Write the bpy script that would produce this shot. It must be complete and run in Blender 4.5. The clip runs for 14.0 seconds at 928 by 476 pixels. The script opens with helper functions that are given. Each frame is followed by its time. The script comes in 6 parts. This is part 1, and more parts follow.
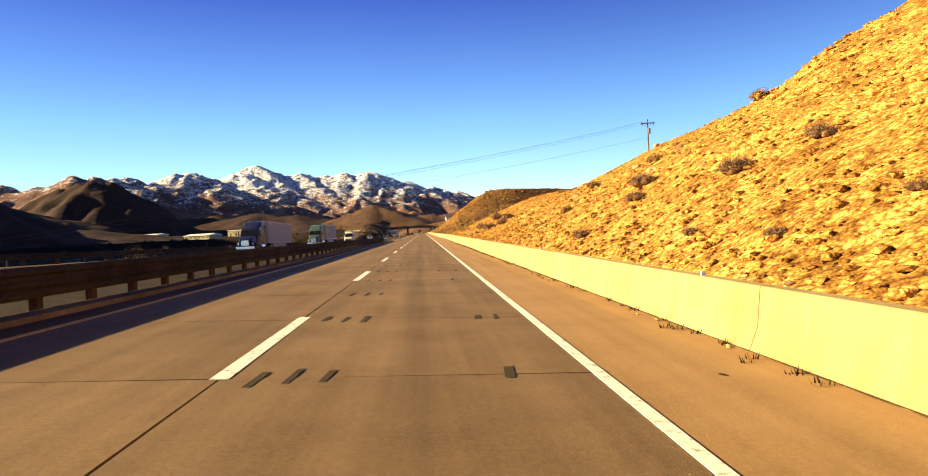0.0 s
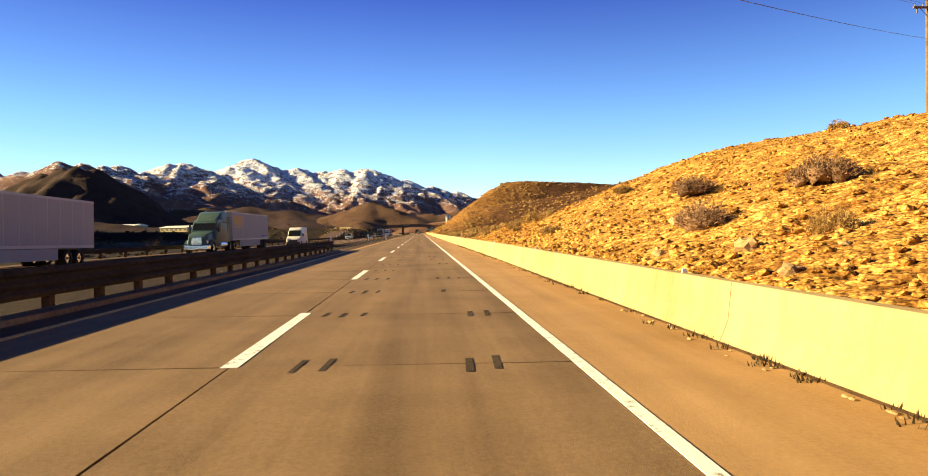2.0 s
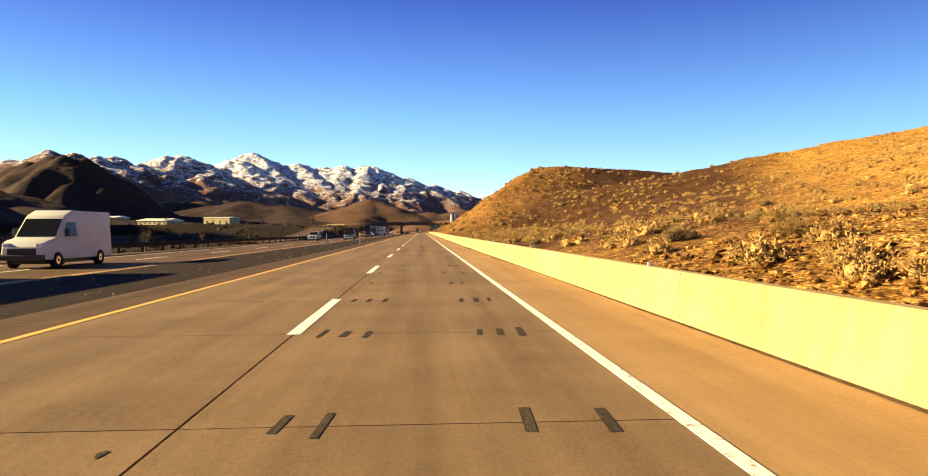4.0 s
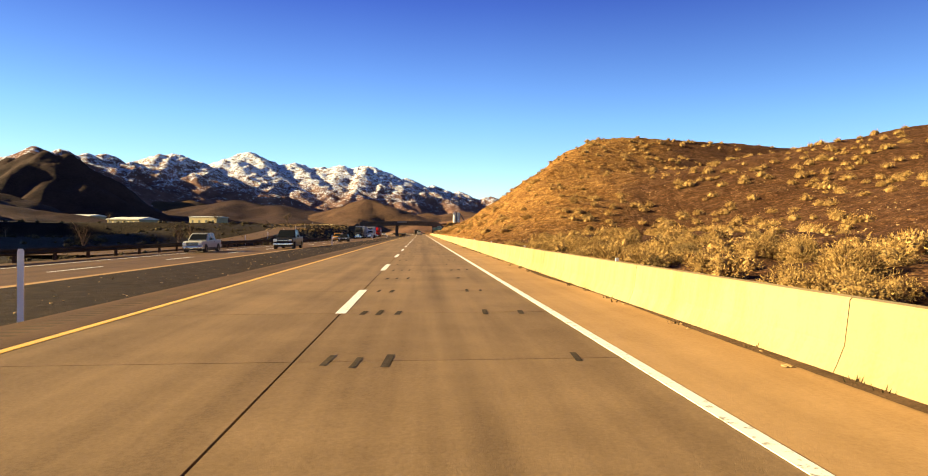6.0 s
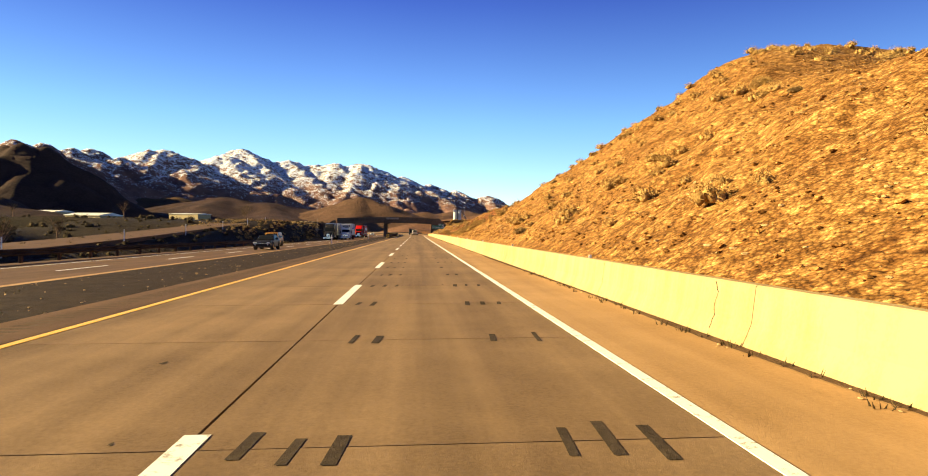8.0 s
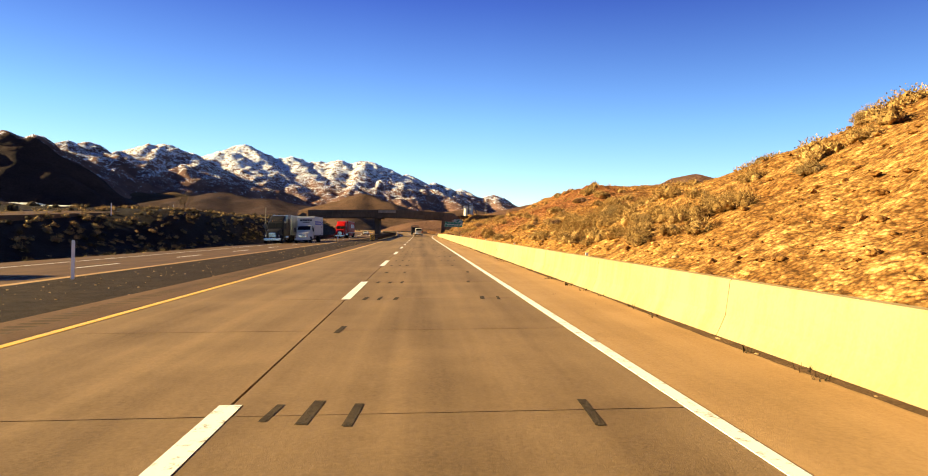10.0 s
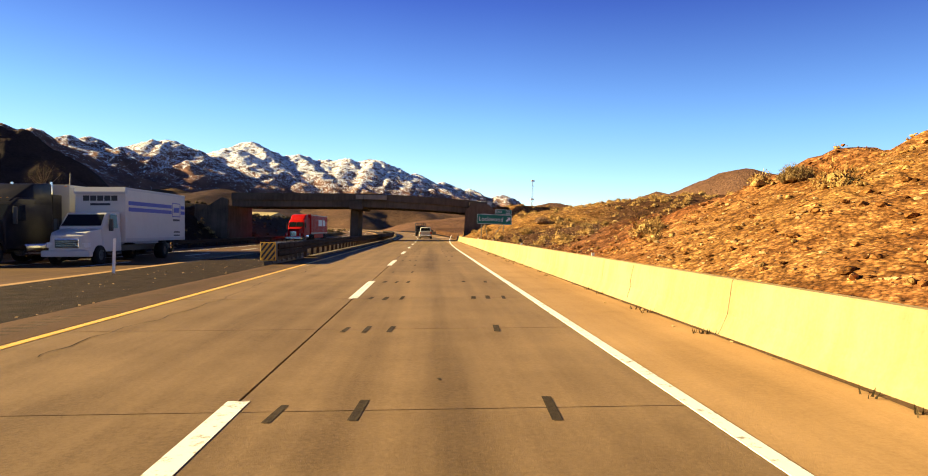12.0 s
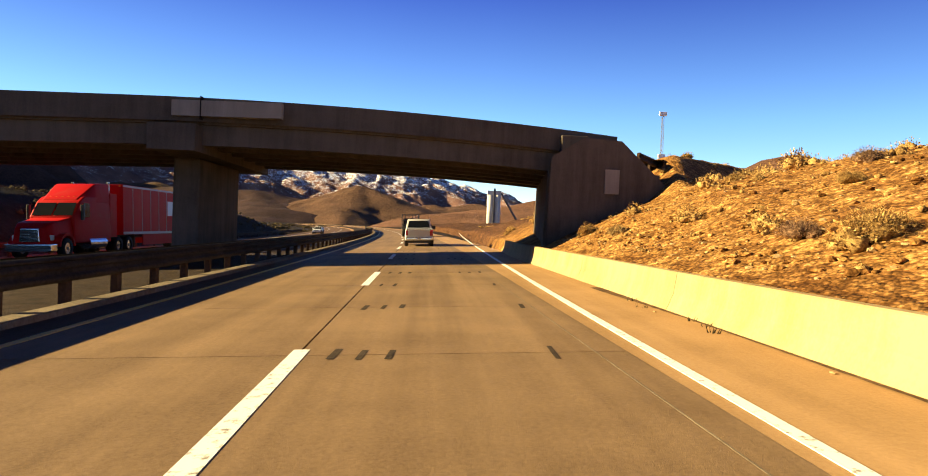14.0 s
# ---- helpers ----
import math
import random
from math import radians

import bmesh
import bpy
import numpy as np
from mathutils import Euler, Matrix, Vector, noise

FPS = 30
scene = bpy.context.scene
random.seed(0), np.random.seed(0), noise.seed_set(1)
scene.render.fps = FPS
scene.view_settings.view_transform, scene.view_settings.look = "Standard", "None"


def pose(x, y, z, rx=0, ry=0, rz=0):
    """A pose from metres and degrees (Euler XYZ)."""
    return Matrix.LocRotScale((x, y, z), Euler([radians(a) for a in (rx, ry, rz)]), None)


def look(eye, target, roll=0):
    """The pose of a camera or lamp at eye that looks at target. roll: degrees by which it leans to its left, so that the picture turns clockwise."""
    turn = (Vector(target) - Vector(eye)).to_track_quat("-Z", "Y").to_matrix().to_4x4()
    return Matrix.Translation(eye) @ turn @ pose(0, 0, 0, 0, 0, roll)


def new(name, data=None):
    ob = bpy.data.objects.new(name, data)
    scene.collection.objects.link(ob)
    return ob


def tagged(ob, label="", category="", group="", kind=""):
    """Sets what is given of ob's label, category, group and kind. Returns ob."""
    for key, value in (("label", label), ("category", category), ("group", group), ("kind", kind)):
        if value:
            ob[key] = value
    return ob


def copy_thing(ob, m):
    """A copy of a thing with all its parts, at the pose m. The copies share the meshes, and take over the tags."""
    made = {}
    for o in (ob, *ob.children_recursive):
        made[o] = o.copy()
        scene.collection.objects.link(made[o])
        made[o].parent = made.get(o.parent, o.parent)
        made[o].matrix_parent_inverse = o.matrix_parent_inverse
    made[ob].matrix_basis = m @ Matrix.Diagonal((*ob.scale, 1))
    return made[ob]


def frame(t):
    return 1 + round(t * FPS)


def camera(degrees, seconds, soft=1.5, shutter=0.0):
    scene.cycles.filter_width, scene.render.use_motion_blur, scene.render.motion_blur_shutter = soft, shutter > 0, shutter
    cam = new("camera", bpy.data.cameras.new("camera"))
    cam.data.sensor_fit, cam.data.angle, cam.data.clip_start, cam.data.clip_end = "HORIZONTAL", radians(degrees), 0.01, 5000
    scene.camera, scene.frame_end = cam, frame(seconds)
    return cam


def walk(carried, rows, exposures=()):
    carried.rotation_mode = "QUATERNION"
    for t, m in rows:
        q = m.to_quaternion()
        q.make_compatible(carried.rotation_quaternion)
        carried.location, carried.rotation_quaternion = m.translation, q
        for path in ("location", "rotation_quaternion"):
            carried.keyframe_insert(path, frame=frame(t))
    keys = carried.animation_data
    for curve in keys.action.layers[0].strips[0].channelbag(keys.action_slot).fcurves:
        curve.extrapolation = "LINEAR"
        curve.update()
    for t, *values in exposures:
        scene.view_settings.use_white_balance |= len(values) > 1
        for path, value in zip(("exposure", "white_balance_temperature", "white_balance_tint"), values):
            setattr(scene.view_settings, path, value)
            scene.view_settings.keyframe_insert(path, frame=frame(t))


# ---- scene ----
cam = camera(72.8, 14.0, soft=1.0)
PATH = [
    (0.0, -0.00, 0.04, -3.72, -0.77), (0.5, -0.01, 15.21, -3.94, -0.72), (1.0, 0.02, 30.57, -4.00, -0.72),
    (1.5, 0.03, 45.65, -3.96, -0.69), (2.0, -0.01, 60.47, -3.97, -0.66), (2.5, -0.05, 75.73, -3.92, -0.68),
    (3.0, -0.11, 90.93, -3.88, -0.70), (4.25, -0.34, 127.0, -3.88, -0.66), (5.5, -0.56, 163.17, -3.92, -0.60),
    (6.0, -0.65, 178.08, -4.00, -0.51), (6.5, -0.71, 193.19, -4.16, -0.50), (7.0, -0.72, 208.27, -4.38, -0.46),
    (7.5, -0.62, 222.45, -4.46, -0.47), (8.0, -0.53, 237.71, -4.38, -0.53), (9.25, -0.53, 275.5, -4.12, -0.57),
    (10.5, -0.53, 313.24, -3.89, -0.59), (11.0, -0.54, 328.13, -3.70, -0.53), (11.5, -0.53, 343.20, -3.46, -0.53),
    (12.0, -0.51, 358.82, -3.29, -0.57), (12.5, -0.54, 373.24, -3.18, -0.58), (13.0, -0.60, 388.45, -3.08, -0.68),
    (13.5, -0.70, 402.95, -3.65, -0.65), (14.0, -0.70, 417.78, -3.85, -0.90),
]
BANK_Y = [-60, 0, 15, 45, 76, 91, 163, 240, 313, 359, 420, 1000]
BANK = [-3.2, -2.9, -2.45, -1.45, -0.5, 0.05, 0.5, 0.95, 1.75, 2.15, 2.25, 2.25]


def bank(y):
    """Degrees by which the paving leans to the west side: a curve to one side ends at the start, one to the other begins at the bridge."""
    return np.interp(y, BANK_Y, BANK)


def lie(x, y):
    """Height that the lean of the paving and of the land beside it adds at a place."""
    y = np.asarray(y, float)
    off = np.clip(np.asarray(x, float) + np.maximum(y - 440, 0) ** 2 / 3000, -30, 30)
    return np.tan(np.radians(bank(y))) * off


walk(cam, [(t, pose(x, y, 1.40 + float(lie(x, y)), 90 + pitch, 0, yaw) @ pose(0, 0, 0, 0, 0, float(bank(y)))) for t, x, y, yaw, pitch in PATH], exposures=[(0.0, 1.85), (3.0, 1.84), (6.5, 1.84), (12.5, 1.84), (13.5, 1.86), (14.0, 1.92)])

# ---- light: low winter sun square to the west side of the road, clear sky ----
SUN = Vector((-2.8, 0.1, 1.0)).normalized()
world = bpy.data.worlds.new("world")
scene.world = world
world.use_nodes = True
wn = world.node_tree
sky = wn.nodes.new("ShaderNodeTexSky")
sky.sky_type, sky.sun_disc = "NISHITA", False
sky.sun_elevation, sky.sun_rotation = math.asin(SUN.z), math.atan2(SUN.x, SUN.y)
sky.altitude, sky.air_density, sky.dust_density, sky.ozone_density = 1400, 1.0, 0.0, 3.0
# deep winter blue overhead that pales towards the horizon
where = wn.nodes.new("ShaderNodeTexCoord")
split = wn.nodes.new("ShaderNodeSeparateXYZ")
tone = wn.nodes.new("ShaderNodeValToRGB")
for _ in range(3):
    tone.color_ramp.elements.new(0.5)
for stop, (at, colour) in zip(tone.color_ramp.elements, ((0.0, (1.0, 1.0, 0.96)), (0.17, (0.64, 0.81, 0.97)), (0.34, (0.275, 0.345, 0.74)), (0.6, (0.085, 0.09, 0.21)), (1.0, (0.05, 0.055, 0.12)))):
    stop.position, stop.color = at, (*colour, 1)
# deeper blue off to both sides
away = wn.nodes.new("ShaderNodeMapRange")
away.inputs["From Min"].default_value, away.inputs["From Max"].default_value = 0.1, 0.75
away.inputs["To Min"].default_value, away.inputs["To Max"].default_value = 1.0, 0.70
deep = wn.nodes.new("ShaderNodeVectorMath")
deep.operation = "SCALE"
tint = wn.nodes.new("ShaderNodeMix")
tint.data_type, tint.blend_type = "RGBA", "MULTIPLY"
tint.inputs[0].default_value = 1.0
wn.links.new(where.outputs["Generated"], split.inputs[0])
wn.links.new(split.outputs["Z"], tone.inputs[0])
wn.links.new(sky.outputs[0], tint.inputs[6])
wn.links.new(tone.outputs[0], tint.inputs[7])
side = wn.nodes.new("ShaderNodeMath")
side.operation = "ABSOLUTE"
wn.links.new(split.outputs["X"], side.inputs[0])
wn.links.new(side.outputs[0], away.inputs["Value"])
wn.links.new(tint.outputs[2], deep.inputs[0])
wn.links.new(away.outputs[0], deep.inputs["Scale"])
wn.links.new(deep.outputs[0], wn.nodes["Background"].inputs[0])
wn.nodes["Background"].inputs[1].default_value = 0.078
sun = new("sun", bpy.data.lights.new("sun", "SUN"))
sun.data.energy, sun.data.angle, sun.data.color = 5.0, radians(0.5), (1.0, 0.79, 0.38)
sun.matrix_world = look(SUN * 100, (0, 0, 0))


# ---- materials ----
def material(name, base, rough=0.85, metal=0.0):
    m = bpy.data.materials.new(name)
    m.use_nodes = True
    b = m.node_tree.nodes["Principled BSDF"]
    b.inputs["Base Color"].default_value = (*base, 1)
    b.inputs["Roughness"].default_value = rough
    b.inputs["Metallic"].default_value = metal
    if rough >= 0.7 and not metal:
        b.inputs["Specular IOR Level"].default_value = 0.1
    return m


def node(m, kind, **sockets):
    n = m.node_tree.nodes.new(kind)
    for k, v in sockets.items():
        n.inputs[k.replace("_", " ")].default_value = v
    return n


def link(m, a, b):
    m.node_tree.links.new(a, b)


def coords(m, stretch=(1, 1, 1), space="Object"):
    if space == "World":
        src = node(m, "ShaderNodeNewGeometry").outputs["Position"]
    else:
        src = node(m, "ShaderNodeTexCoord").outputs[space]
    mp = node(m, "ShaderNodeMapping")
    mp.inputs["Scale"].default_value = stretch
    link(m, src, mp.inputs["Vector"])
    return mp.outputs[0]


def noise_at(m, vec, scale, detail=5.0, rough=0.6):
    n = node(m, "ShaderNodeTexNoise", Scale=scale, Detail=detail, Roughness=rough)
    link(m, vec, n.inputs["Vector"])
    return n.outputs["Fac"]


def ramp(m, fac, stops):
    r = node(m, "ShaderNodeValToRGB")
    while len(r.color_ramp.elements) < len(stops):
        r.color_ramp.elements.new(0.5)
    for e, (p, c) in zip(r.color_ramp.elements, stops):
        e.position, e.color = p, (*c, 1) if len(c) == 3 else c
    link(m, fac, r.inputs[0])
    return r.outputs[0]


def mix(m, fac, a, b, mode="MIX"):
    n = node(m, "ShaderNodeMix")
    n.data_type, n.blend_type = "RGBA", mode
    for v, s in ((fac, n.inputs[0]), (a, n.inputs[6]), (b, n.inputs[7])):
        if isinstance(v, (int, float)):
            s.default_value = v
        elif isinstance(v, tuple):
            s.default_value = (*v, 1)
        else:
            link(m, v, s)
    return n.outputs[2]


def math_node(m, op, a, b=0.0):
    n = node(m, "ShaderNodeMath")
    n.operation = op
    for v, s in ((a, n.inputs[0]), (b, n.inputs[1])):
        if isinstance(v, (int, float)):
            s.default_value = v
        else:
            link(m, v, s)
    return n.outputs[0]


def bump(m, height, strength=0.4, distance=0.03):
    b = node(m, "ShaderNodeBump", Strength=strength, Distance=distance)
    link(m, height, b.inputs["Height"])
    link(m, b.outputs[0], m.node_tree.nodes["Principled BSDF"].inputs["Normal"])


def paint(m, colour):
    link(m, colour, m.node_tree.nodes["Principled BSDF"].inputs["Base Color"])
    return m


def rocky(name, dark, light, scale=1.0, rough=0.9, relief=0.5, distance=0.05):
    m = material(name, light, rough)
    v = coords(m, space="World")
    a, b = noise_at(m, v, 0.35 * scale, 6), noise_at(m, v, 5.0 * scale, 8, 0.7)
    s = math_node(m, "ADD", math_node(m, "MULTIPLY", a, 0.5), math_node(m, "MULTIPLY", b, 0.5))
    paint(m, ramp(m, s, [(0.36, dark), (0.62, light)]))
    bump(m, b, relief, distance)
    return m


def by_random(m, colour, amount=0.25):
    r = node(m, "ShaderNodeObjectInfo").outputs["Random"]
    g = ramp(m, r, [(0.0, (1 - amount,) * 3), (1.0, (1.0, 1.0, 1.0))])
    return mix(m, 1.0, colour, g, "MULTIPLY")


def pavement_material(name, dark, light, grain=26.0):
    m = material(name, light, 0.75)
    v = coords(m, space="World")
    wear = noise_at(m, coords(m, (1.6, 0.05, 1), "World"), 1.0, 4)
    blot = noise_at(m, v, 0.5, 6, 0.65)
    fine = noise_at(m, v, grain, 6, 0.8)
    s = math_node(m, "ADD", math_node(m, "MULTIPLY", wear, 0.35), math_node(m, "MULTIPLY", blot, 0.3))
    s = math_node(m, "ADD", s, math_node(m, "MULTIPLY", fine, 0.35))
    c = ramp(m, s, [(0.37, dark), (0.62, light)])
    xyz = node(m, "ShaderNodeSeparateXYZ")
    link(m, v, xyz.inputs[0])
    drip = math_node(m, "ABSOLUTE", math_node(m, "ADD", xyz.outputs["X"], 0.25))
    drip = math_node(m, "ADD", drip, math_node(m, "MULTIPLY", wear, 0.5))
    c = mix(m, 1.0, c, ramp(m, drip, [(0.18, (0.80, 0.80, 0.80)), (0.62, (1, 1, 1))]), "MULTIPLY")
    paint(m, by_random(m, c, 0.13))
    bump(m, fine, 0.6, 0.008)
    return m


SLAB = pavement_material("worn_concrete_pavement", (0.122, 0.076, 0.041), (0.285, 0.184, 0.101))
SHOULDER = pavement_material("shoulder_pavement", (0.26, 0.152, 0.066), (0.47, 0.288, 0.137))
ASPHALT = pavement_material("asphalt", (0.066, 0.037, 0.019), (0.160, 0.092, 0.048))
JOINT = material("joint_filler", (0.018, 0.015, 0.013), 0.8)
SLOT = rocky("slot_patch", (0.028, 0.020, 0.014), (0.075, 0.054, 0.036), 3.0)

GROOVE = rocky("groove", (0.06, 0.042, 0.027), (0.125, 0.088, 0.056), 3.0)
KERB = rocky("kerb_concrete", (0.10, 0.075, 0.052), (0.23, 0.18, 0.125), 2.0)


def marking(name, colour):
    m = material(name, colour, 0.6)
    v = coords(m, space="World")
    w = noise_at(m, v, 9.0, 8, 0.75)
    paint(m, mix(m, ramp(m, w, [(0.36, (1, 1, 1)), (0.46, (0, 0, 0))]), colour, (0.22, 0.18, 0.13)))
    return m


WHITE_LINE = marking("worn_white_marking", (0.80, 0.78, 0.72))
YELLOW_LINE = marking("worn_yellow_marking", (0.75, 0.42, 0.05))


def concrete_material(name, dark, light):
    m = material(name, light, 0.85)
    v = coords(m, space="World")
    big = noise_at(m, coords(m, (0.25, 0.25, 0.5), "World"), 1.0, 5)
    drip = noise_at(m, coords(m, (2.2, 2.2, 0.25), "World"), 1.0, 5, 0.7)
    fine = noise_at(m, v, 22.0, 6, 0.7)
    s = math_node(m, "ADD", math_node(m, "MULTIPLY", big, 0.4), math_node(m, "MULTIPLY", drip, 0.4))
    s = math_node(m, "ADD", s, math_node(m, "MULTIPLY", fine, 0.2))
    paint(m, by_random(m, ramp(m, s, [(0.34, dark), (0.56, light)]), 0.1))
    bump(m, fine, 0.3, 0.01)
    return m


BARRIER = concrete_material("barrier_concrete", (0.265, 0.180, 0.082), (0.42, 0.308, 0.160))
# stained concrete, darkened further so the colour holds the bridge's shade
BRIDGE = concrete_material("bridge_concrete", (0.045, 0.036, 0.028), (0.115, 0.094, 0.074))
PATCH = concrete_material("repair_concrete", (0.20, 0.18, 0.15), (0.32, 0.28, 0.235))
DIRT = rocky("washed_dirt", (0.050, 0.030, 0.017), (0.15, 0.09, 0.05), 6.0, relief=0.8)
GRAVEL = rocky("gravel", (0.011, 0.007, 0.005), (0.050, 0.031, 0.019), 6.0, relief=0.8)
ROCK = rocky("rock", (0.20, 0.12, 0.055), (0.52, 0.36, 0.18), 2.0)
GALV = rocky("galvanised_steel", (0.07, 0.062, 0.055), (0.16, 0.14, 0.125), 2.0, 0.6, 0.1)
# rail steel near black: the shade on its near side is in the colour
RAIL_STEEL = rocky("shaded_rail_steel", (0.018, 0.014, 0.011), (0.055, 0.042, 0.033), 2.0, 0.9, 0.1)
POST_WOOD = rocky("dark_post_wood", (0.03, 0.018, 0.012), (0.085, 0.052, 0.034), 4.0)
WOOD = rocky("weathered_wood", (0.10, 0.06, 0.04), (0.22, 0.14, 0.09), 4.0)
BLACK = material("black_rubber", (0.015, 0.015, 0.016), 0.7)
DARK = material("dark_trim", (0.03, 0.03, 0.032), 0.5)
GLASS = material("tinted_glass", (0.012, 0.014, 0.017), 0.12)
GLASS.node_tree.nodes["Principled BSDF"].inputs["Specular IOR Level"].default_value = 0.2
CHROME = material("chrome", (0.75, 0.75, 0.76), 0.2, 1.0)
LAMP_RED = material("red_lens", (0.45, 0.02, 0.015), 0.25)
LAMP_CLEAR = material("clear_lens", (0.75, 0.76, 0.74), 0.15)
PLATE = material("plate_plain", (0.5, 0.5, 0.48), 0.5)
AMBER = material("amber_lens", (0.7, 0.3, 0.03), 0.3)


def car_paint(name, base, rough=0.3):
    m = material(name, base, rough)
    m.node_tree.nodes["Principled BSDF"].inputs["Specular IOR Level"].default_value = 0.09
    v = coords(m)
    dirt = noise_at(m, v, 1.3, 6)
    paint(m, mix(m, ramp(m, dirt, [(0.5, (0, 0, 0)), (0.85, (0.16, 0.16, 0.16))]), base, (0.20, 0.16, 0.12)))
    return m


P_WHITE = car_paint("white_paint", (0.60, 0.59, 0.56))
P_NAVY = car_paint("navy_paint", (0.015, 0.02, 0.075))
P_RED = car_paint("red_paint", (0.46, 0.006, 0.008), 0.5)
P_TEAL = car_paint("grey_green_paint", (0.06, 0.10, 0.10))
P_BLACK = car_paint("black_paint", (0.018, 0.018, 0.022))
P_ORANGE = car_paint("orange_paint", (0.55, 0.25, 0.05))
P_TRAILER = car_paint("trailer_white_panel", (0.34, 0.34, 0.35), 0.6)
# white paint greyed down to carry a car's shaded side in its colour
P_GREY = car_paint("shaded_white_paint", (0.40, 0.39, 0.37))
P_SILVER = car_paint("silver_paint", (0.48, 0.48, 0.48))
BLUE_MARK = material("blue_stripe", (0.03, 0.06, 0.40), 0.5)
GOLD_MARK = material("gold_lettering", (0.55, 0.34, 0.06), 0.5)
WHITE_MARK = material("white_lettering", (0.82, 0.82, 0.80), 0.5)
BLACK_MARK = material("black_lettering", (0.02, 0.02, 0.02), 0.5)
SIGN_GREEN = material("sign_green_sheeting", (0.004, 0.17, 0.105), 0.6)
SIGN_WHITE = material("sign_white_sheeting", (0.82, 0.84, 0.82), 0.4)
HAZARD_YELLOW = rocky("hazard_yellow", (0.50, 0.28, 0.02), (0.78, 0.46, 0.04), 2.0, 0.5, 0.1)


def soil_material():
    """Hillside soil: its colour changes along the road from golden rubble to brown volcanic soil."""
    m = material("hillside_soil", (0.4, 0.25, 0.1), 0.95)
    v = coords(m, space="World")
    xyz = node(m, "ShaderNodeSeparateXYZ")
    link(m, v, xyz.inputs[0])
    warp = noise_at(m, v, 0.06, 4)
    y = math_node(m, "ADD", xyz.outputs["Y"], math_node(m, "MULTIPLY", math_node(m, "SUBTRACT", warp, 0.5), 40.0))
    y = math_node(m, "ADD", y, math_node(m, "MULTIPLY", math_node(m, "MAXIMUM", math_node(m, "SUBTRACT", xyz.outputs["X"], 15.0), 0.0), -2.0))
    f = math_node(m, "DIVIDE", y, 500.0)
    gold, brown, ochre, red = (0.57, 0.342, 0.094), (0.128, 0.068, 0.034), (0.34, 0.195, 0.066), (0.29, 0.128, 0.050)
    lit = ramp(m, f, [(0.0, gold), (0.24, gold), (0.30, brown), (0.45, brown), (0.485, ochre), (0.62, ochre), (0.67, gold), (0.705, red), (0.725, red), (0.745, ochre), (0.762, red), (0.782, brown), (0.828, brown), (0.848, ochre), (0.91, ochre), (0.95, brown)])
    patch = noise_at(m, v, 0.5, 6, 0.65)
    c = mix(m, 1.0, lit, ramp(m, patch, [(0.36, (0.74, 0.66, 0.60)), (0.62, (1.18, 1.20, 1.22))]), "MULTIPLY")
    relief = None
    for scale, low, weight in ((2.4, 0.88, 0.12), (7.0, 0.72, 0.8), (16.0, 0.66, 1.0)):
        jitter = node(m, "ShaderNodeVectorMath")
        jitter.operation = "MULTIPLY_ADD"
        wob = node(m, "ShaderNodeTexNoise", Scale=scale * 1.7, Detail=3.0)
        link(m, v, wob.inputs["Vector"])
        link(m, wob.outputs["Color"], jitter.inputs[0])
        jitter.inputs[1].default_value = (0.35 / scale,) * 3
        link(m, v, jitter.inputs[2])
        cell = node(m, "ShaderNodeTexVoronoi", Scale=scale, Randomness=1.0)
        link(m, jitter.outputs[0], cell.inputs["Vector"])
        shade = node(m, "ShaderNodeSeparateColor")
        link(m, cell.outputs["Color"], shade.inputs[0])
        c = mix(m, 1.0, c, ramp(m, shade.outputs[0], [(0.0, (low, low * 0.95, low * 0.88)), (0.65, (1, 1, 1)), (1.0, (1.34, 1.36, 1.42))]), "MULTIPLY")
        # gaps between stone cells painted darker, like shade down in crevices
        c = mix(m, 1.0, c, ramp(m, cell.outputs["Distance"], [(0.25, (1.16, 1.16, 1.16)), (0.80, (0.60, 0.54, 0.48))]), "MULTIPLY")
        h = math_node(m, "MULTIPLY", cell.outputs["Distance"], -weight / scale)
        relief = h if relief is None else math_node(m, "ADD", relief, h)
    paint(m, c)
    bump(m, relief, 1.0, 0.4)
    return m


SOIL = soil_material()
# valley floor near black: the western hills' shade is put in its colour
VALLEY = rocky("shaded_valley_scrub", (0.009, 0.0065, 0.005), (0.032, 0.020, 0.013), 0.2, relief=1.0, distance=0.6)


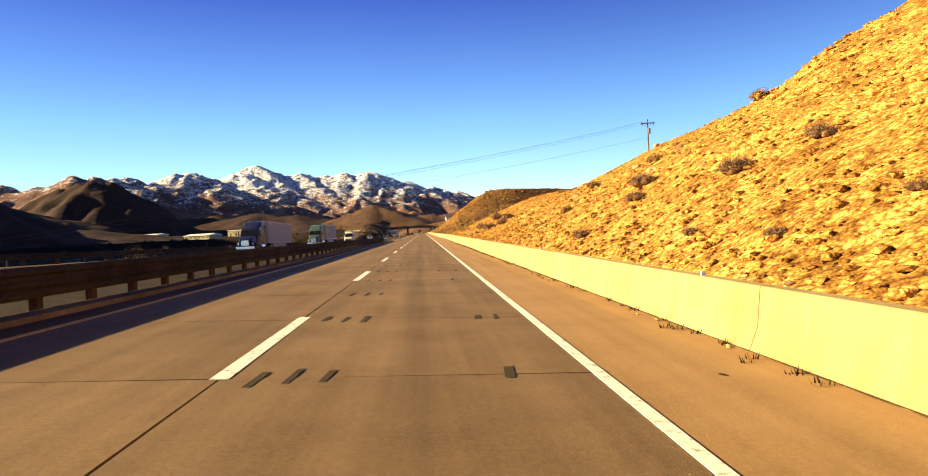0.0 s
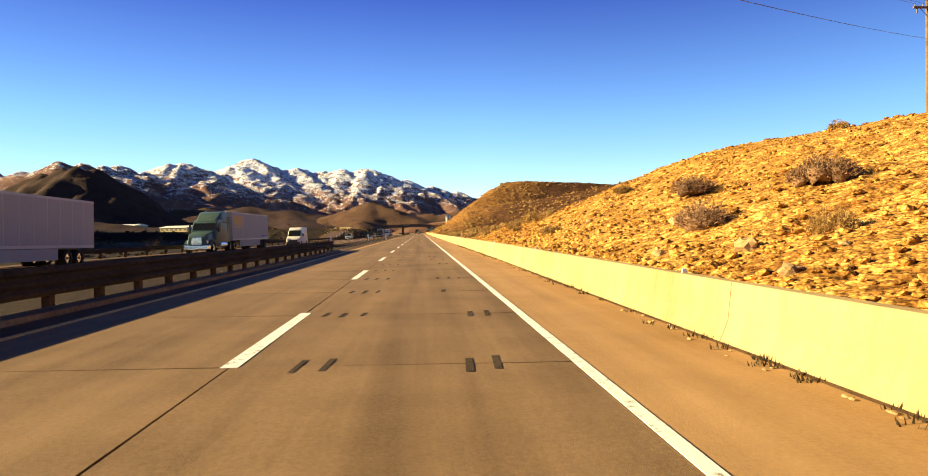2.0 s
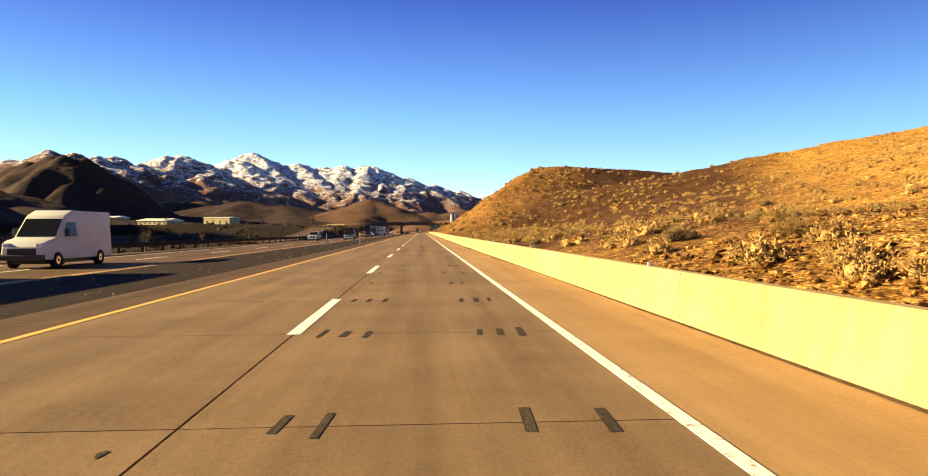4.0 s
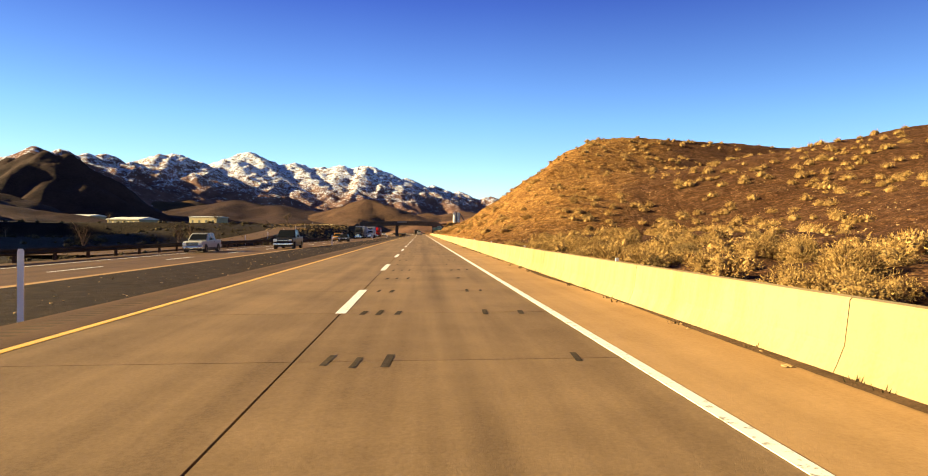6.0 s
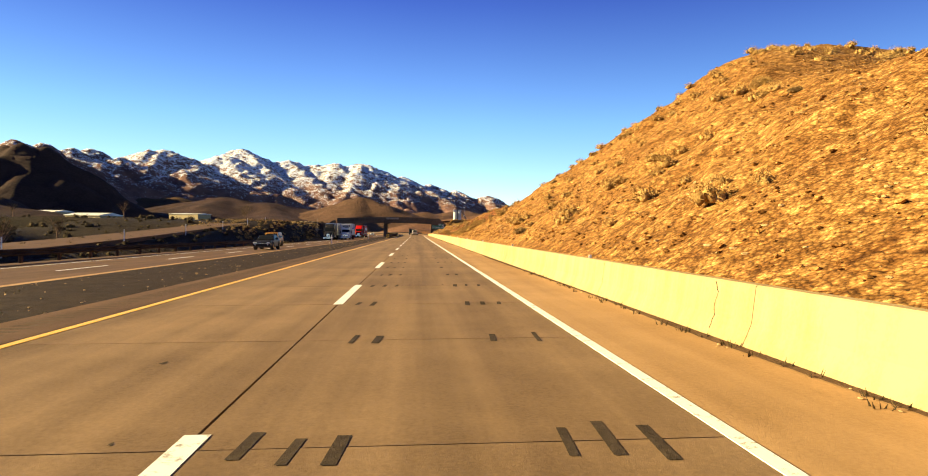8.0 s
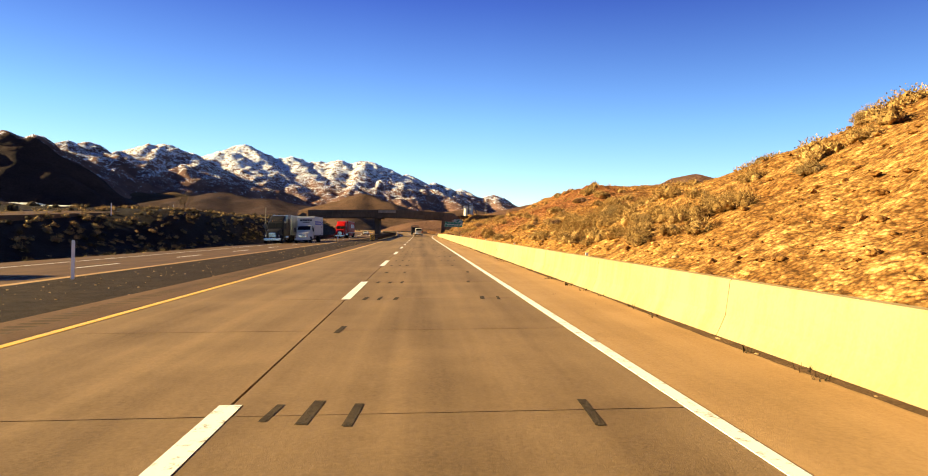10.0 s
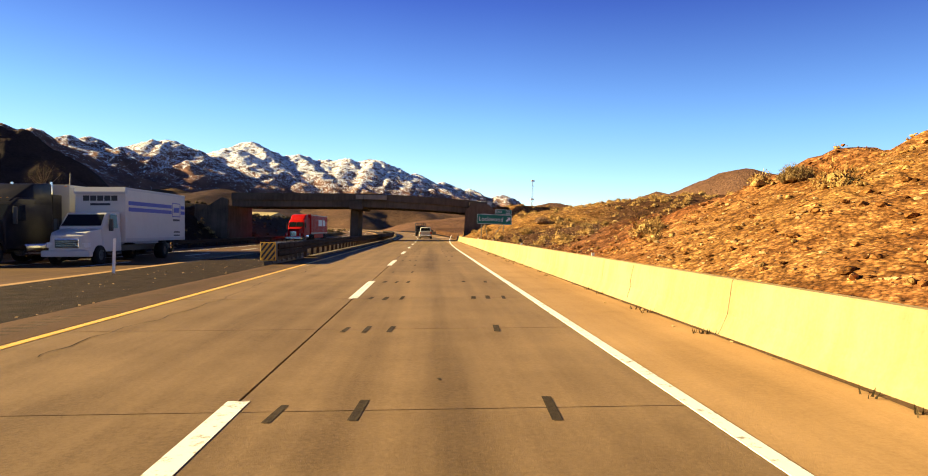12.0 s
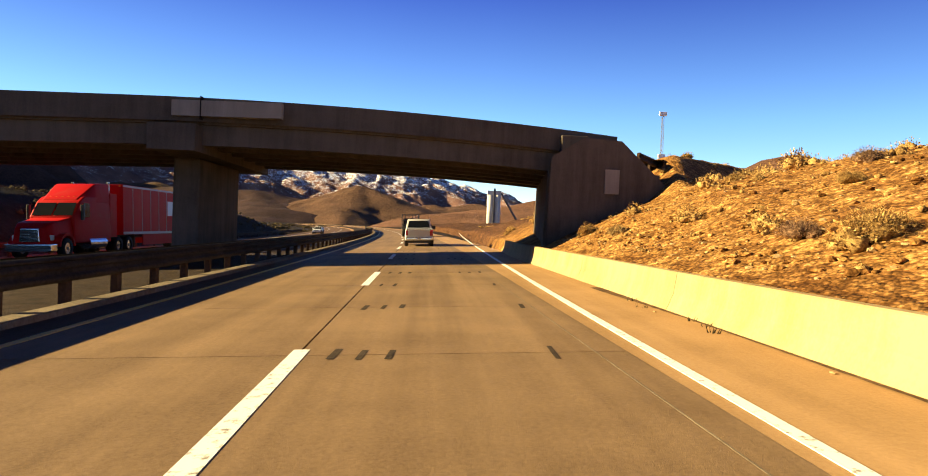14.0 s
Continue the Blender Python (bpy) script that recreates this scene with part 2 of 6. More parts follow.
def mountain_material():
    m = material("mountain_snow_rock", (0.3, 0.2, 0.15), 0.95)
    v = coords(m, space="World")
    geo = node(m, "ShaderNodeNewGeometry")
    xyz = node(m, "ShaderNodeSeparateXYZ")
    link(m, v, xyz.inputs[0])
    n1 = noise_at(m, v, 0.013, 8, 0.7)
    n2 = noise_at(m, v, 0.032, 12, 0.78)
    z = math_node(m, "ADD", xyz.outputs["Z"], math_node(m, "MULTIPLY", math_node(m, "SUBTRACT", n1, 0.5), 150.0))
    z = math_node(m, "ADD", z, math_node(m, "MULTIPLY", math_node(m, "SUBTRACT", n2, 0.5), 620.0))
    n3 = noise_at(m, v, 0.11, 6, 0.8)
    z = math_node(m, "ADD", z, math_node(m, "MULTIPLY", math_node(m, "SUBTRACT", n3, 0.5), 1000.0))
    slope = node(m, "ShaderNodeSeparateXYZ")
    link(m, geo.outputs["Normal"], slope.inputs[0])
    z = math_node(m, "ADD", z, math_node(m, "MULTIPLY", math_node(m, "SUBTRACT", slope.outputs["Z"], 0.8), 420.0))
    snow = ramp(m, math_node(m, "DIVIDE", z, 280.0), [(0.88, (0, 0, 0)), (0.93, (1, 1, 1))])
    speck = noise_at(m, v, 0.045, 10, 0.78)
    snow = mix(m, 1.0, snow, ramp(m, speck, [(0.45, (0.0, 0.0, 0.0)), (0.47, (1, 1, 1))]), "MULTIPLY")
    rock = ramp(m, n1, [(0.35, (0.12, 0.066, 0.060)), (0.65, (0.28, 0.156, 0.122))])
    paint(m, mix(m, snow, rock, (0.72, 0.77, 0.90)))
    bump(m, n2, 0.9, 14.0)
    return m


MOUNTAIN = mountain_material()
RED_HILL = rocky("red_brown_hill", (0.055, 0.031, 0.021), (0.165, 0.092, 0.058), 0.05, relief=1.0, distance=4.0)
VOLCANIC = rocky("volcanic_hill", (0.085, 0.043, 0.028), (0.20, 0.105, 0.066), 0.08, relief=1.0, distance=2.0)
TAN_SOIL = rocky("tan_hill_soil", (0.040, 0.024, 0.012), (0.13, 0.075, 0.036), 0.05, relief=1.0, distance=2.0)
# brown soil made dark: hills lying in shade carry it in their colour
SHADED_BROWN_HILL = rocky("brown_hill", (0.018, 0.011, 0.011), (0.065, 0.036, 0.031), 0.06, relief=1.0, distance=2.0)


def leaf_material(name, a, b):
    m = material(name, b, 0.9)
    r = node(m, "ShaderNodeNewGeometry").outputs["Random Per Island"]
    c = ramp(m, r, [(0.0, a), (1.0, b)])
    v = coords(m, space="World")
    n = noise_at(m, v, 16.0, 5, 0.7)
    c = mix(m, 1.0, c, ramp(m, n, [(0.36, (0.55, 0.52, 0.47)), (0.60, (1.2, 1.2, 1.15))]), "MULTIPLY")
    paint(m, by_random(m, c, 0.22))
    bump(m, n, 0.8, 0.06)
    return m


SAGE = leaf_material("dry_brush", (0.20, 0.115, 0.040), (0.60, 0.385, 0.15))
SAGE_GREY = leaf_material("grey_brush", (0.18, 0.11, 0.05), (0.52, 0.36, 0.165))
TWIG = leaf_material("bare_brown_twigs", (0.158, 0.093, 0.060), (0.405, 0.247, 0.150))
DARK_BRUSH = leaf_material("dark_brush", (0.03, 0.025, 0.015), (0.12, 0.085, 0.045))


# ---- building helpers ----
def mesh_from(name, bm):
    me = bpy.data.meshes.new(name)
    bm.normal_update()
    bm.to_mesh(me)
    bm.free()
    return me


def part(name, bm, mat, parent=None, label="", smooth=False):
    me = mesh_from(name, bm) if isinstance(bm, bmesh.types.BMesh) else bm
    if not me.materials:
        me.materials.append(mat)
    if smooth:
        me.shade_smooth()
    ob = new(name, me)
    ob.parent = parent
    return tagged(ob, label)


def block(a, b, bevel=0.0, bm=None):
    """A box from corner a to corner b, with bevelled edges."""
    bm2 = bmesh.new()
    bmesh.ops.create_cube(bm2, size=1)
    for v in bm2.verts:
        v.co = Vector([(a[i] + b[i]) / 2 + v.co[i] * (b[i] - a[i]) for i in range(3)])
    if bevel:
        bmesh.ops.bevel(bm2, geom=bm2.edges[:], offset=bevel, segments=2, affect="EDGES", profile=0.6)
    return join(bm, bm2)


def join(bm, other):
    if bm is None:
        return other
    me = bpy.data.meshes.new("temp")
    other.to_mesh(me)
    other.free()
    bm.from_mesh(me)
    bpy.data.meshes.remove(me)
    return bm


def prism(profile, a, b, axis="x", bevel=0.0, bm=None):
    """A closed outline (u, w) drawn along an axis from a to b. axis x: u is y; axis y: u is x; w is z."""
    bm2 = bmesh.new()
    put = (lambda u, w, s: (s, u, w)) if axis == "x" else (lambda u, w, s: (u, s, w))
    front = [bm2.verts.new(put(u, w, a)) for u, w in profile]
    back = [bm2.verts.new(put(u, w, b)) for u, w in profile]
    n = len(profile)
    bm2.faces.new(front)
    bm2.faces.new(back[::-1])
    for i in range(n):
        bm2.faces.new((front[i], back[i], back[(i + 1) % n], front[(i + 1) % n]))
    bmesh.ops.recalc_face_normals(bm2, faces=bm2.faces)
    if bevel:
        bmesh.ops.bevel(bm2, geom=bm2.edges[:], offset=bevel, segments=2, affect="EDGES", profile=0.6)
    return join(bm, bm2)


def rod(a, b, r, r2=None, sides=10, bm=None):
    a, b = Vector(a), Vector(b)
    bm2 = bmesh.new()
    m = Matrix.Translation((a + b) / 2) @ (b - a).to_track_quat("Z", "Y").to_matrix().to_4x4()
    bmesh.ops.create_cone(bm2, cap_ends=True, segments=sides, radius1=r, radius2=r if r2 is None else r2, depth=(b - a).length, matrix=m)
    return join(bm, bm2)


def grid_mesh(name, xs, ys, f):
    X, Y = np.meshgrid(xs, ys)
    Z = f(X, Y)
    n, k = len(xs), len(ys)
    V = np.stack([X, Y, Z], -1).reshape(-1, 3)
    idx = np.arange(n * k).reshape(k, n)
    F = np.stack([idx[:-1, :-1], idx[:-1, 1:], idx[1:, 1:], idx[1:, :-1]], -1).reshape(-1, 4)
    me = bpy.data.meshes.new(name)
    me.from_pydata(V.tolist(), [], F.tolist())
    me.shade_smooth()
    return me


def hash2(i, j, seed):
    h = np.sin(i * 127.1 + j * 311.7 + seed * 74.7) * 43758.5453
    return h - np.floor(h)


def vnoise(x, y, seed=0):
    """Smooth value noise, 0 to 1, on arrays."""
    i, j = np.floor(x), np.floor(y)
    u, v = x - i, y - j
    u, v = u * u * (3 - 2 * u), v * v * (3 - 2 * v)
    a, b = hash2(i, j, seed), hash2(i + 1, j, seed)
    c, d = hash2(i, j + 1, seed), hash2(i + 1, j + 1, seed)
    return (a * (1 - u) + b * u) * (1 - v) + (c * (1 - u) + d * u) * v


def fbm(x, y, octaves=4, seed=0, ridged=False):
    total, amp, norm = 0, 1.0, 0
    for o in range(octaves):
        n = vnoise(x * 2 ** o + 13.7 * o, y * 2 ** o + 7.3 * o, seed + o)
        if ridged:
            n = 1 - np.abs(2 * n - 1)
        total, norm, amp = total + n * amp, norm + amp, amp * 0.52
    return total / norm


def smoothstep(a, b, x):
    t = np.clip((x - a) / (b - a), 0, 1)
    return t * t * (3 - 2 * t)


# ---- the lie of the land ----
def bend(y):
    """Sideways shift of the road: straight, then a long curve to the west side past the bridge."""
    y = np.asarray(y, float)
    return -np.maximum(y - 440, 0) ** 2 / 3000


def west_shift(y):
    """The opposite carriageway lies farther off at the start."""
    return -3.2 * (1 - smoothstep(60, 190, np.asarray(y, float))) + bend(y)


def wall_x(y):
    return 3.82 - 0.30 * smoothstep(90, 200, np.asarray(y, float)) + np.maximum(np.asarray(y, float) - 446, 0) * 0.06


def wall_h(y):
    return 0.75 - 0.11 * smoothstep(392, 428, np.asarray(y, float))


STATION = [-60, 26, 34, 42, 54, 69, 84, 99, 112, 125, 165, 226, 250, 270, 285, 296, 306, 335, 350, 362, 374, 380, 384, 388, 418, 428, 437, 470, 520, 700]
CREST = [18.0, 16.5, 14.5, 12.4, 10.0, 7.9, 6.2, 6.5, 4.7, 2.9, 1.2, 1.0, 6.1, 9.8, 15.1, 19.3, 8.0, 1.8, 4.3, 5.5, 4.2, 1.7, 1.5, 1.0, 1.7, 3.7, 3.7, 4.2, 1.2, 1.0]
CUT = [0.7, 0.64, 0.49, 0.47, 0.48, 0.33, 0.37, 0.44, 0.32, 0.3, 0.25, 0.25, 0.62, 0.71, 0.67, 0.68, 0.55, 0.38, 0.41, 0.41, 0.44, 0.41, 0.39, 0.3, 0.32, 0.42, 0.47, 0.46, 0.2, 0.2]
BACK = [0.2, 0.18, 0.16, 0.16, 0.16, 0.17, 0.18, 0.2, 0.23, 0.25, 0.257, 0.232, 0.201, -0.02, -0.041, -0.032, 0.001, 0.04, 0.054, 0.091, 0.026, 0.02, 0.03, 0.065, 0.05, 0.059, 0.087, 0.09, 0.04, 0.04]


def table(y, values):
    fine = np.linspace(STATION[0], STATION[-1], 1521)
    v = np.interp(fine, STATION, values)
    k = np.hanning(15)
    v = np.convolve(np.pad(v, 7, mode="edge"), k / k.sum(), mode="valid")
    return np.interp(y, fine, v)


def hillside(x, y):
    toe = wall_x(np.minimum(y, 470)) + 0.55 + np.where(y > 470, (y - 470) * 0.02, 0) + bend(y)
    d = np.maximum(x - toe, 0)
    crest, cut, back = table(y, CREST), table(y, CUT), table(y, BACK)
    lift = 1.5 * (fbm(x / 14, y / 14, 3, 5) - 0.5) * np.clip(d / 10, 0, 1)
    slope = 0.5 + cut * d * (1 + 0.10 * (fbm(x / 5, y / 5, 3, 9) - 0.5))
    run = np.maximum(d - crest / cut, 0)
    gentle = 12.0 * (1 - smoothstep(222, 264, y))
    top = crest + lift + back * np.minimum(np.maximum(run - gentle, 0), 95)
    k = 0.8
    z = -k * np.log(np.exp(-np.minimum(slope, 60) / k) + np.exp(-np.minimum(top, 60) / k))
    gully = fbm(x / 9, y / 3.2, 3, 21, True) - 0.5
    z = z - 0.6 * gully * np.clip(d / 6, 0, 1) * np.clip(crest / 8, 0, 1) * np.clip(1.15 - run / 8, 0.12, 1)
    lumps = fbm(x / 1.6, y / 1.6, 3, 33) - 0.5
    calm = 1 - 0.4 * (1 - smoothstep(120, 160, y))
    z = z + 0.45 * calm * lumps * np.clip(d / 3, 0.12, 1)
    crag = fbm(x / 1.5, y / 1.5, 2, 71, True) - 0.55
    z = z + 0.28 * calm * crag * np.clip(d / 4, 0, 1) * np.clip(crest / 7, 0.15, 1)
    # outcrop of broken rock along the rims
    rim = np.exp(-((d - crest / cut + 0.5) / 1.8) ** 2) * smoothstep(340, 366, y) * (1 - smoothstep(384, 394, y))
    z = z + rim * 0.9 * (fbm(x / 2.0, y / 1.1, 3, 51, True))
    # bank that carries the road over the bridge
    line = 451.5 + 1.45 * np.maximum(x - 8, 0)
    bank = 5.0 - 0.45 * np.maximum(np.abs(y - line) - 6.5 - 0.5 * np.maximum(x - 8, 0), 0)
    z = np.where(x > 8, np.maximum(z, np.minimum(bank, 0.5 + 0.9 * (x - 6.5))), z)
    return np.maximum(z, -0.5) + lie(x, y)


def ramp_x(y):
    return -29.5 - 0.07 * (np.asarray(y, float) - 230)


def ramp_z(y):
    return 5.1 * smoothstep(250, 430, np.asarray(y, float)) - 0.3


def ground_z(x, y):
    """The ground sheet: a shelf for the roads, the valley on the west side, and rising land far off."""
    w = west_shift(y)
    z = np.full_like(np.asarray(x, float), -0.55)
    left = np.maximum(-(x - w) - 24.5, 0)
    z = z - np.minimum(left * 0.16, 3.0) * (1 - smoothstep(300, 380, y)) - 9 * smoothstep(30, 62, left) * (1 - smoothstep(120, 300, y))
    brush = smoothstep(350, 385, y) * (1 - smoothstep(520, 600, y)) * smoothstep(0.5, 8, left) * (1 - smoothstep(40, 90, left))
    z = z + brush * 4.9
    lane = 5.0 - 0.6 * np.maximum(np.abs(y - 449) - 6, 0)
    z = np.where(left > 1.5, np.maximum(z, np.minimum(lane, -0.5 + 1.2 * (left - 1.5))), z)
    # bank under the ramp that climbs to the overpass
    bed = ramp_z(y) - 0.35 - 0.5 * np.maximum(np.abs(x - ramp_x(y)) - 4.2, 0)
    z = np.where((y > 226) & (y < 446) & (left > 0.5), np.maximum(z, bed), z)
    r = np.hypot(x, y)
    z = z + (fbm(x / 30, y / 30, 3, 3) - 0.5) * 1.6 * np.clip(left / 30, 0, 1)
    z = z + (fbm(x / 220, y / 220, 4, 8)) * 16 * smoothstep(450, 1300, r) * np.clip((left + np.maximum(x - 60, 0)) / 200, 0, 1)
    z = z + np.where(x < 0, 6, 10) * smoothstep(500, 1000, r) * np.clip((left + np.maximum(x - 60, 0)) / 200, 0, 1)
    return z + lie(x, y) * (1 - smoothstep(700, 1200, r))


xs = np.concatenate([np.arange(-4600, -400, 120), np.arange(-400, -90, 15), np.arange(-90, -22, 3.0), [-22, -12, -7, 0, 8], np.arange(30, 200, 30), np.arange(200, 4700, 150)])
ys = np.concatenate([np.arange(-400, 0, 40), np.arange(0, 600, 4.0), np.arange(600, 1600, 20), np.arange(1600, 4900, 120)])
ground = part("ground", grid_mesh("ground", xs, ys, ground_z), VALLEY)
tagged(ground, "dry brown valley floor with sparse scrub, darkened for shade", kind="structure")

hx = np.concatenate([np.arange(3.0, 40, 0.42), np.arange(40, 90, 1.2), np.arange(90, 190, 5)])
hy = np.concatenate([np.arange(-60, 0, 1.5), np.arange(0, 470, 0.55), np.arange(470, 720, 4)])


def right_land(x, y):
    d = x - (wall_x(y) + bend(y))
    z = hillside(x, y)
    return np.where(d < 0.15, lie(x, y) - 0.6, z)


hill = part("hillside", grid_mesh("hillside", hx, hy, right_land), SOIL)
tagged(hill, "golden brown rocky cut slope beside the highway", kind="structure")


# ---- mountains and far hills: cones with ridges, on one heightfield each ----
def cones(x, y, peaks, rough, seed, scale):
    z = np.full_like(x, -60.0)
    for px, py, ph, pr in peaks:
        ang = np.arctan2(y - py, x - px)
        wobble = 1 + 0.22 * (fbm(x / (pr * 0.45), y / (pr * 0.45), 3, seed + 3) - 0.5) * 2
        ridges = 0.16 * np.cos(ang * 5 + px) + 0.09 * np.cos(ang * 9 + py)
        d = np.hypot(x - px, y - py) / pr * wobble * (1 + ridges * 0.55)
        d = np.sqrt(d * d + 0.0012) - 0.03
        z = np.maximum(z, ph * (1.03 - 0.98 * d ** 0.95))
    n = fbm(x / scale, y / scale, 5, seed, True) - 0.6
    crags = fbm(x / (scale * 0.3), y / (scale * 0.3), 3, seed + 7, True) - 0.6
    rills = fbm(x / (scale * 0.13), y / (scale * 0.13), 2, seed + 15, True) - 0.6
    return z + rough * (n + 0.6 * crags + 0.35 * rills) * np.clip(z / 110 + 0.2, 0.1, 1.0)


# (degrees west of the road's line, distance along it, height over it in degrees, base radius)
RANGE = [(34.5, 1690, 5.91, 350), (32.3, 1690, 5.96, 350), (30.2, 1690, 6.62, 390), (28.5, 1800, 6.40, 400), (26.8, 2150, 6.28, 470), (25.8, 2250, 6.30, 500), (23.5, 2500, 5.62, 490), (21.6, 2700, 6.28, 590), (20.5, 2725, 6.35, 610), (18.9, 2900, 5.76, 580), (16.3, 3500, 6.17, 760), (14.8, 3700, 6.61, 860), (13.5, 3700, 6.01, 780), (11.2, 3700, 5.83, 760), (8.8, 3750, 5.56, 730), (7.2, 3750, 5.68, 750), (4.9, 3750, 5.67, 740), (3.0, 3800, 4.74, 630), (1.1, 3800, 4.66, 620), (-1.1, 3850, 4.10, 550), (-3.4, 3900, 3.54, 480), (-6.4, 3900, 3.15, 430), (-11.7, 3900, 2.56, 350)]
# spurs that run down from the main tops
SPURS = [(a + da, d * fd, e * fe, r * 0.5) for a, d, e, r in RANGE[2:20:2] for da, fd, fe in ((-1.4, 0.93, 0.76), (0.9, 0.87, 0.58), (-0.3, 0.82, 0.40))]
AT = (-0.56, 163.0)


def placed(rows):
    return [(AT[0] - math.tan(radians(a)) * d, AT[1] + d, 1.4 + math.tan(radians(e)) * d, r) for a, d, e, r in rows]


me = grid_mesh("mountain_range", np.arange(-2300, 1000, 11.0), np.arange(1500, 4500, 11.0), lambda x, y: cones(x, y, placed(RANGE) + placed(SPURS), 28.0, 11, 210.0))
mountain = part("mountain_range", me, MOUNTAIN)
tagged(mountain, "rugged mountain range with snow on its upper slopes", "mountain", kind="structure")
TAN_HILL = [(23.5, 1640, 1.6, 190), (21.6, 1700, 2.35, 260), (19.6, 1740, 2.5, 260), (17.5, 1720, 1.7, 200)]
me = grid_mesh("tan_hill", np.arange(-1200, -300, 9.0), np.arange(1500, 2300, 9.0), lambda x, y: cones(x, y, placed(TAN_HILL), 7.0, 23, 60.0))
tagged(part("tan_hill", me, TAN_SOIL), "low tan hill below the snowy range", "hill", kind="structure")
SHADED = [(15.6, 1600, 2.55, 330), (12.6, 1560, 2.2, 300), (9.6, 1500, 1.3, 240)]
me = grid_mesh("shaded_foothill", np.arange(-900, -100, 9.0), np.arange(1300, 2200, 9.0), lambda x, y: cones(x, y, placed(SHADED), 8.0, 29, 70.0))
tagged(part("shaded_foothill", me, SHADED_BROWN_HILL), "dark shaded foothill spur", "hill", kind="structure")
CONE = [(4.8, 1500, 2.75, 215), (7.4, 1480, 1.75, 160), (2.0, 1550, 1.5, 200), (-0.6, 1600, 1.6, 240), (-4.0, 1650, 1.8, 300), (-8.0, 1700, 1.7, 300)]
me = grid_mesh("brown_foothill", np.arange(-450, 500, 9.0), np.arange(1350, 2200, 9.0), lambda x, y: cones(x, y, placed(CONE), 7.0, 37, 60.0))
tagged(part("brown_foothill", me, RED_HILL), "rounded red-brown foothill", "hill", kind="structure")

NEAR = [(-736, 1470, 150, 200), (-700, 1480, 145, 190), (-770, 1480, 148, 200), (-820, 1500, 140, 210), (-650, 1500, 90, 170), (-880, 980, 100, 300), (-470, 900, 26, 150), (-590, 760, 44, 190), (-420, 620, 18, 120)]
me = grid_mesh("dark_hill", np.arange(-1600, -200, 9.0), np.arange(480, 2150, 9.0), lambda x, y: cones(x, y, NEAR, 12.0, 31, 60.0))
tagged(part("dark_hill", me, SHADED_BROWN_HILL), "dark shaded hill across the river valley", "hill", kind="structure")
# added ridge, mostly out of view: closes the valley's west side and shades it
WEST = [(-640, -250, 190, 330), (-630, -40, 185, 330), (-640, 170, 195, 330), (-630, 380, 188, 330), (-650, 560, 170, 250), (-650, 760, 80, 260), (-720, 960, 90, 300)]
me = grid_mesh("west_ridge", np.arange(-1100, -290, 10.0), np.arange(-620, 1320, 10.0), lambda x, y: cones(x, y, WEST, 16.0, 41, 90.0))
tagged(part("west_ridge", me, SHADED_BROWN_HILL), "dark ridge, mostly unseen, added to shade the valley", "hill", kind="structure")
EAST = [(203, 750, 48.5, 96), (192, 757, 45.5, 92), (215, 745, 47, 95), (229, 742, 42, 90), (160, 790, 34, 100), (346, 800, 61, 112), (110, 900, 28, 130), (420, 800, 68, 210)]
me = grid_mesh("east_hill", np.arange(-40, 900, 9.0), np.arange(620, 1300, 9.0), lambda x, y: cones(x, y, EAST, 8.0, 61, 80.0))
tagged(part("east_hill", me, VOLCANIC), "rounded brown volcanic hill far beyond the scrub", "hill", kind="structure")


# ---- roads ----
def ribbon(x0, x1, ys, z, thick, shift, leaning=True):
    """A strip of paving between two offsets from a line, with its edges turned down."""
    V, F = [], []
    for y in ys:
        s = float(shift(y))
        a, b = (z + float(lie(x0 + s, y)), z + float(lie(x1 + s, y))) if leaning else (z, z)
        V += [(x0 + s, y, a - thick), (x0 + s, y, a), (x1 + s, y, b), (x1 + s, y, b - thick)]
    for i in range(len(ys) - 1):
        a = 4 * i
        for k in range(3):
            F.append((a + k, a + k + 1, a + k + 5, a + k + 4))
    me = bpy.data.meshes.new("strip")
    me.from_pydata(V, [], F)
    return me


def both(y):
    return bend(y)


def lay(o, x, y, z, turn=0.0):
    """Sets a thing down on the paving, leaning with it."""
    rise = math.degrees(math.atan(float(lie(x, y + 2) - lie(x, y - 2)) / 4))
    o.matrix_basis = pose(x, y, z + float(lie(x, y)), rise, -float(bank(y)), 0) @ pose(0, 0, 0, 0, 0, turn)
    return o


long_ys = list(np.arange(-60, 440, 4.0)) + list(np.arange(440, 1000, 5.0))
road = part("road", ribbon(-6.35, 3.9, long_ys, -0.025, 0.5, both), JOINT)
tagged(road, "eastbound highway of worn jointed concrete lanes", kind="structure")
part("shoulder", ribbon(1.655, 3.95, long_ys, -0.004, 0.1, both), SHOULDER, road, "tan dusty paved shoulder")
part("inner_shoulder", ribbon(-6.9, -5.69, long_ys, -0.006, 0.3, both), ASPHALT, road, "narrow pale inner shoulder")
median = part("median", ribbon(-11.6, -6.88, long_ys, -0.06, 0.4, both), GRAVEL)
tagged(median, "dark gravel median strip between the carriageways", kind="structure")
tagged(part("west_shoulder", ribbon(-12.1, -10.9, long_ys, -0.12, 0.4, lambda y: bend(y) - 0.35 + 0 * y), SHOULDER), "narrow tan shoulder of the opposite carriageway", kind="structure")
west = part("west_road", ribbon(-23.0, -10.6, long_ys, -0.22, 0.6, west_shift), ASPHALT)
tagged(west, "opposite carriageway of grey asphalt with two lanes", kind="structure")

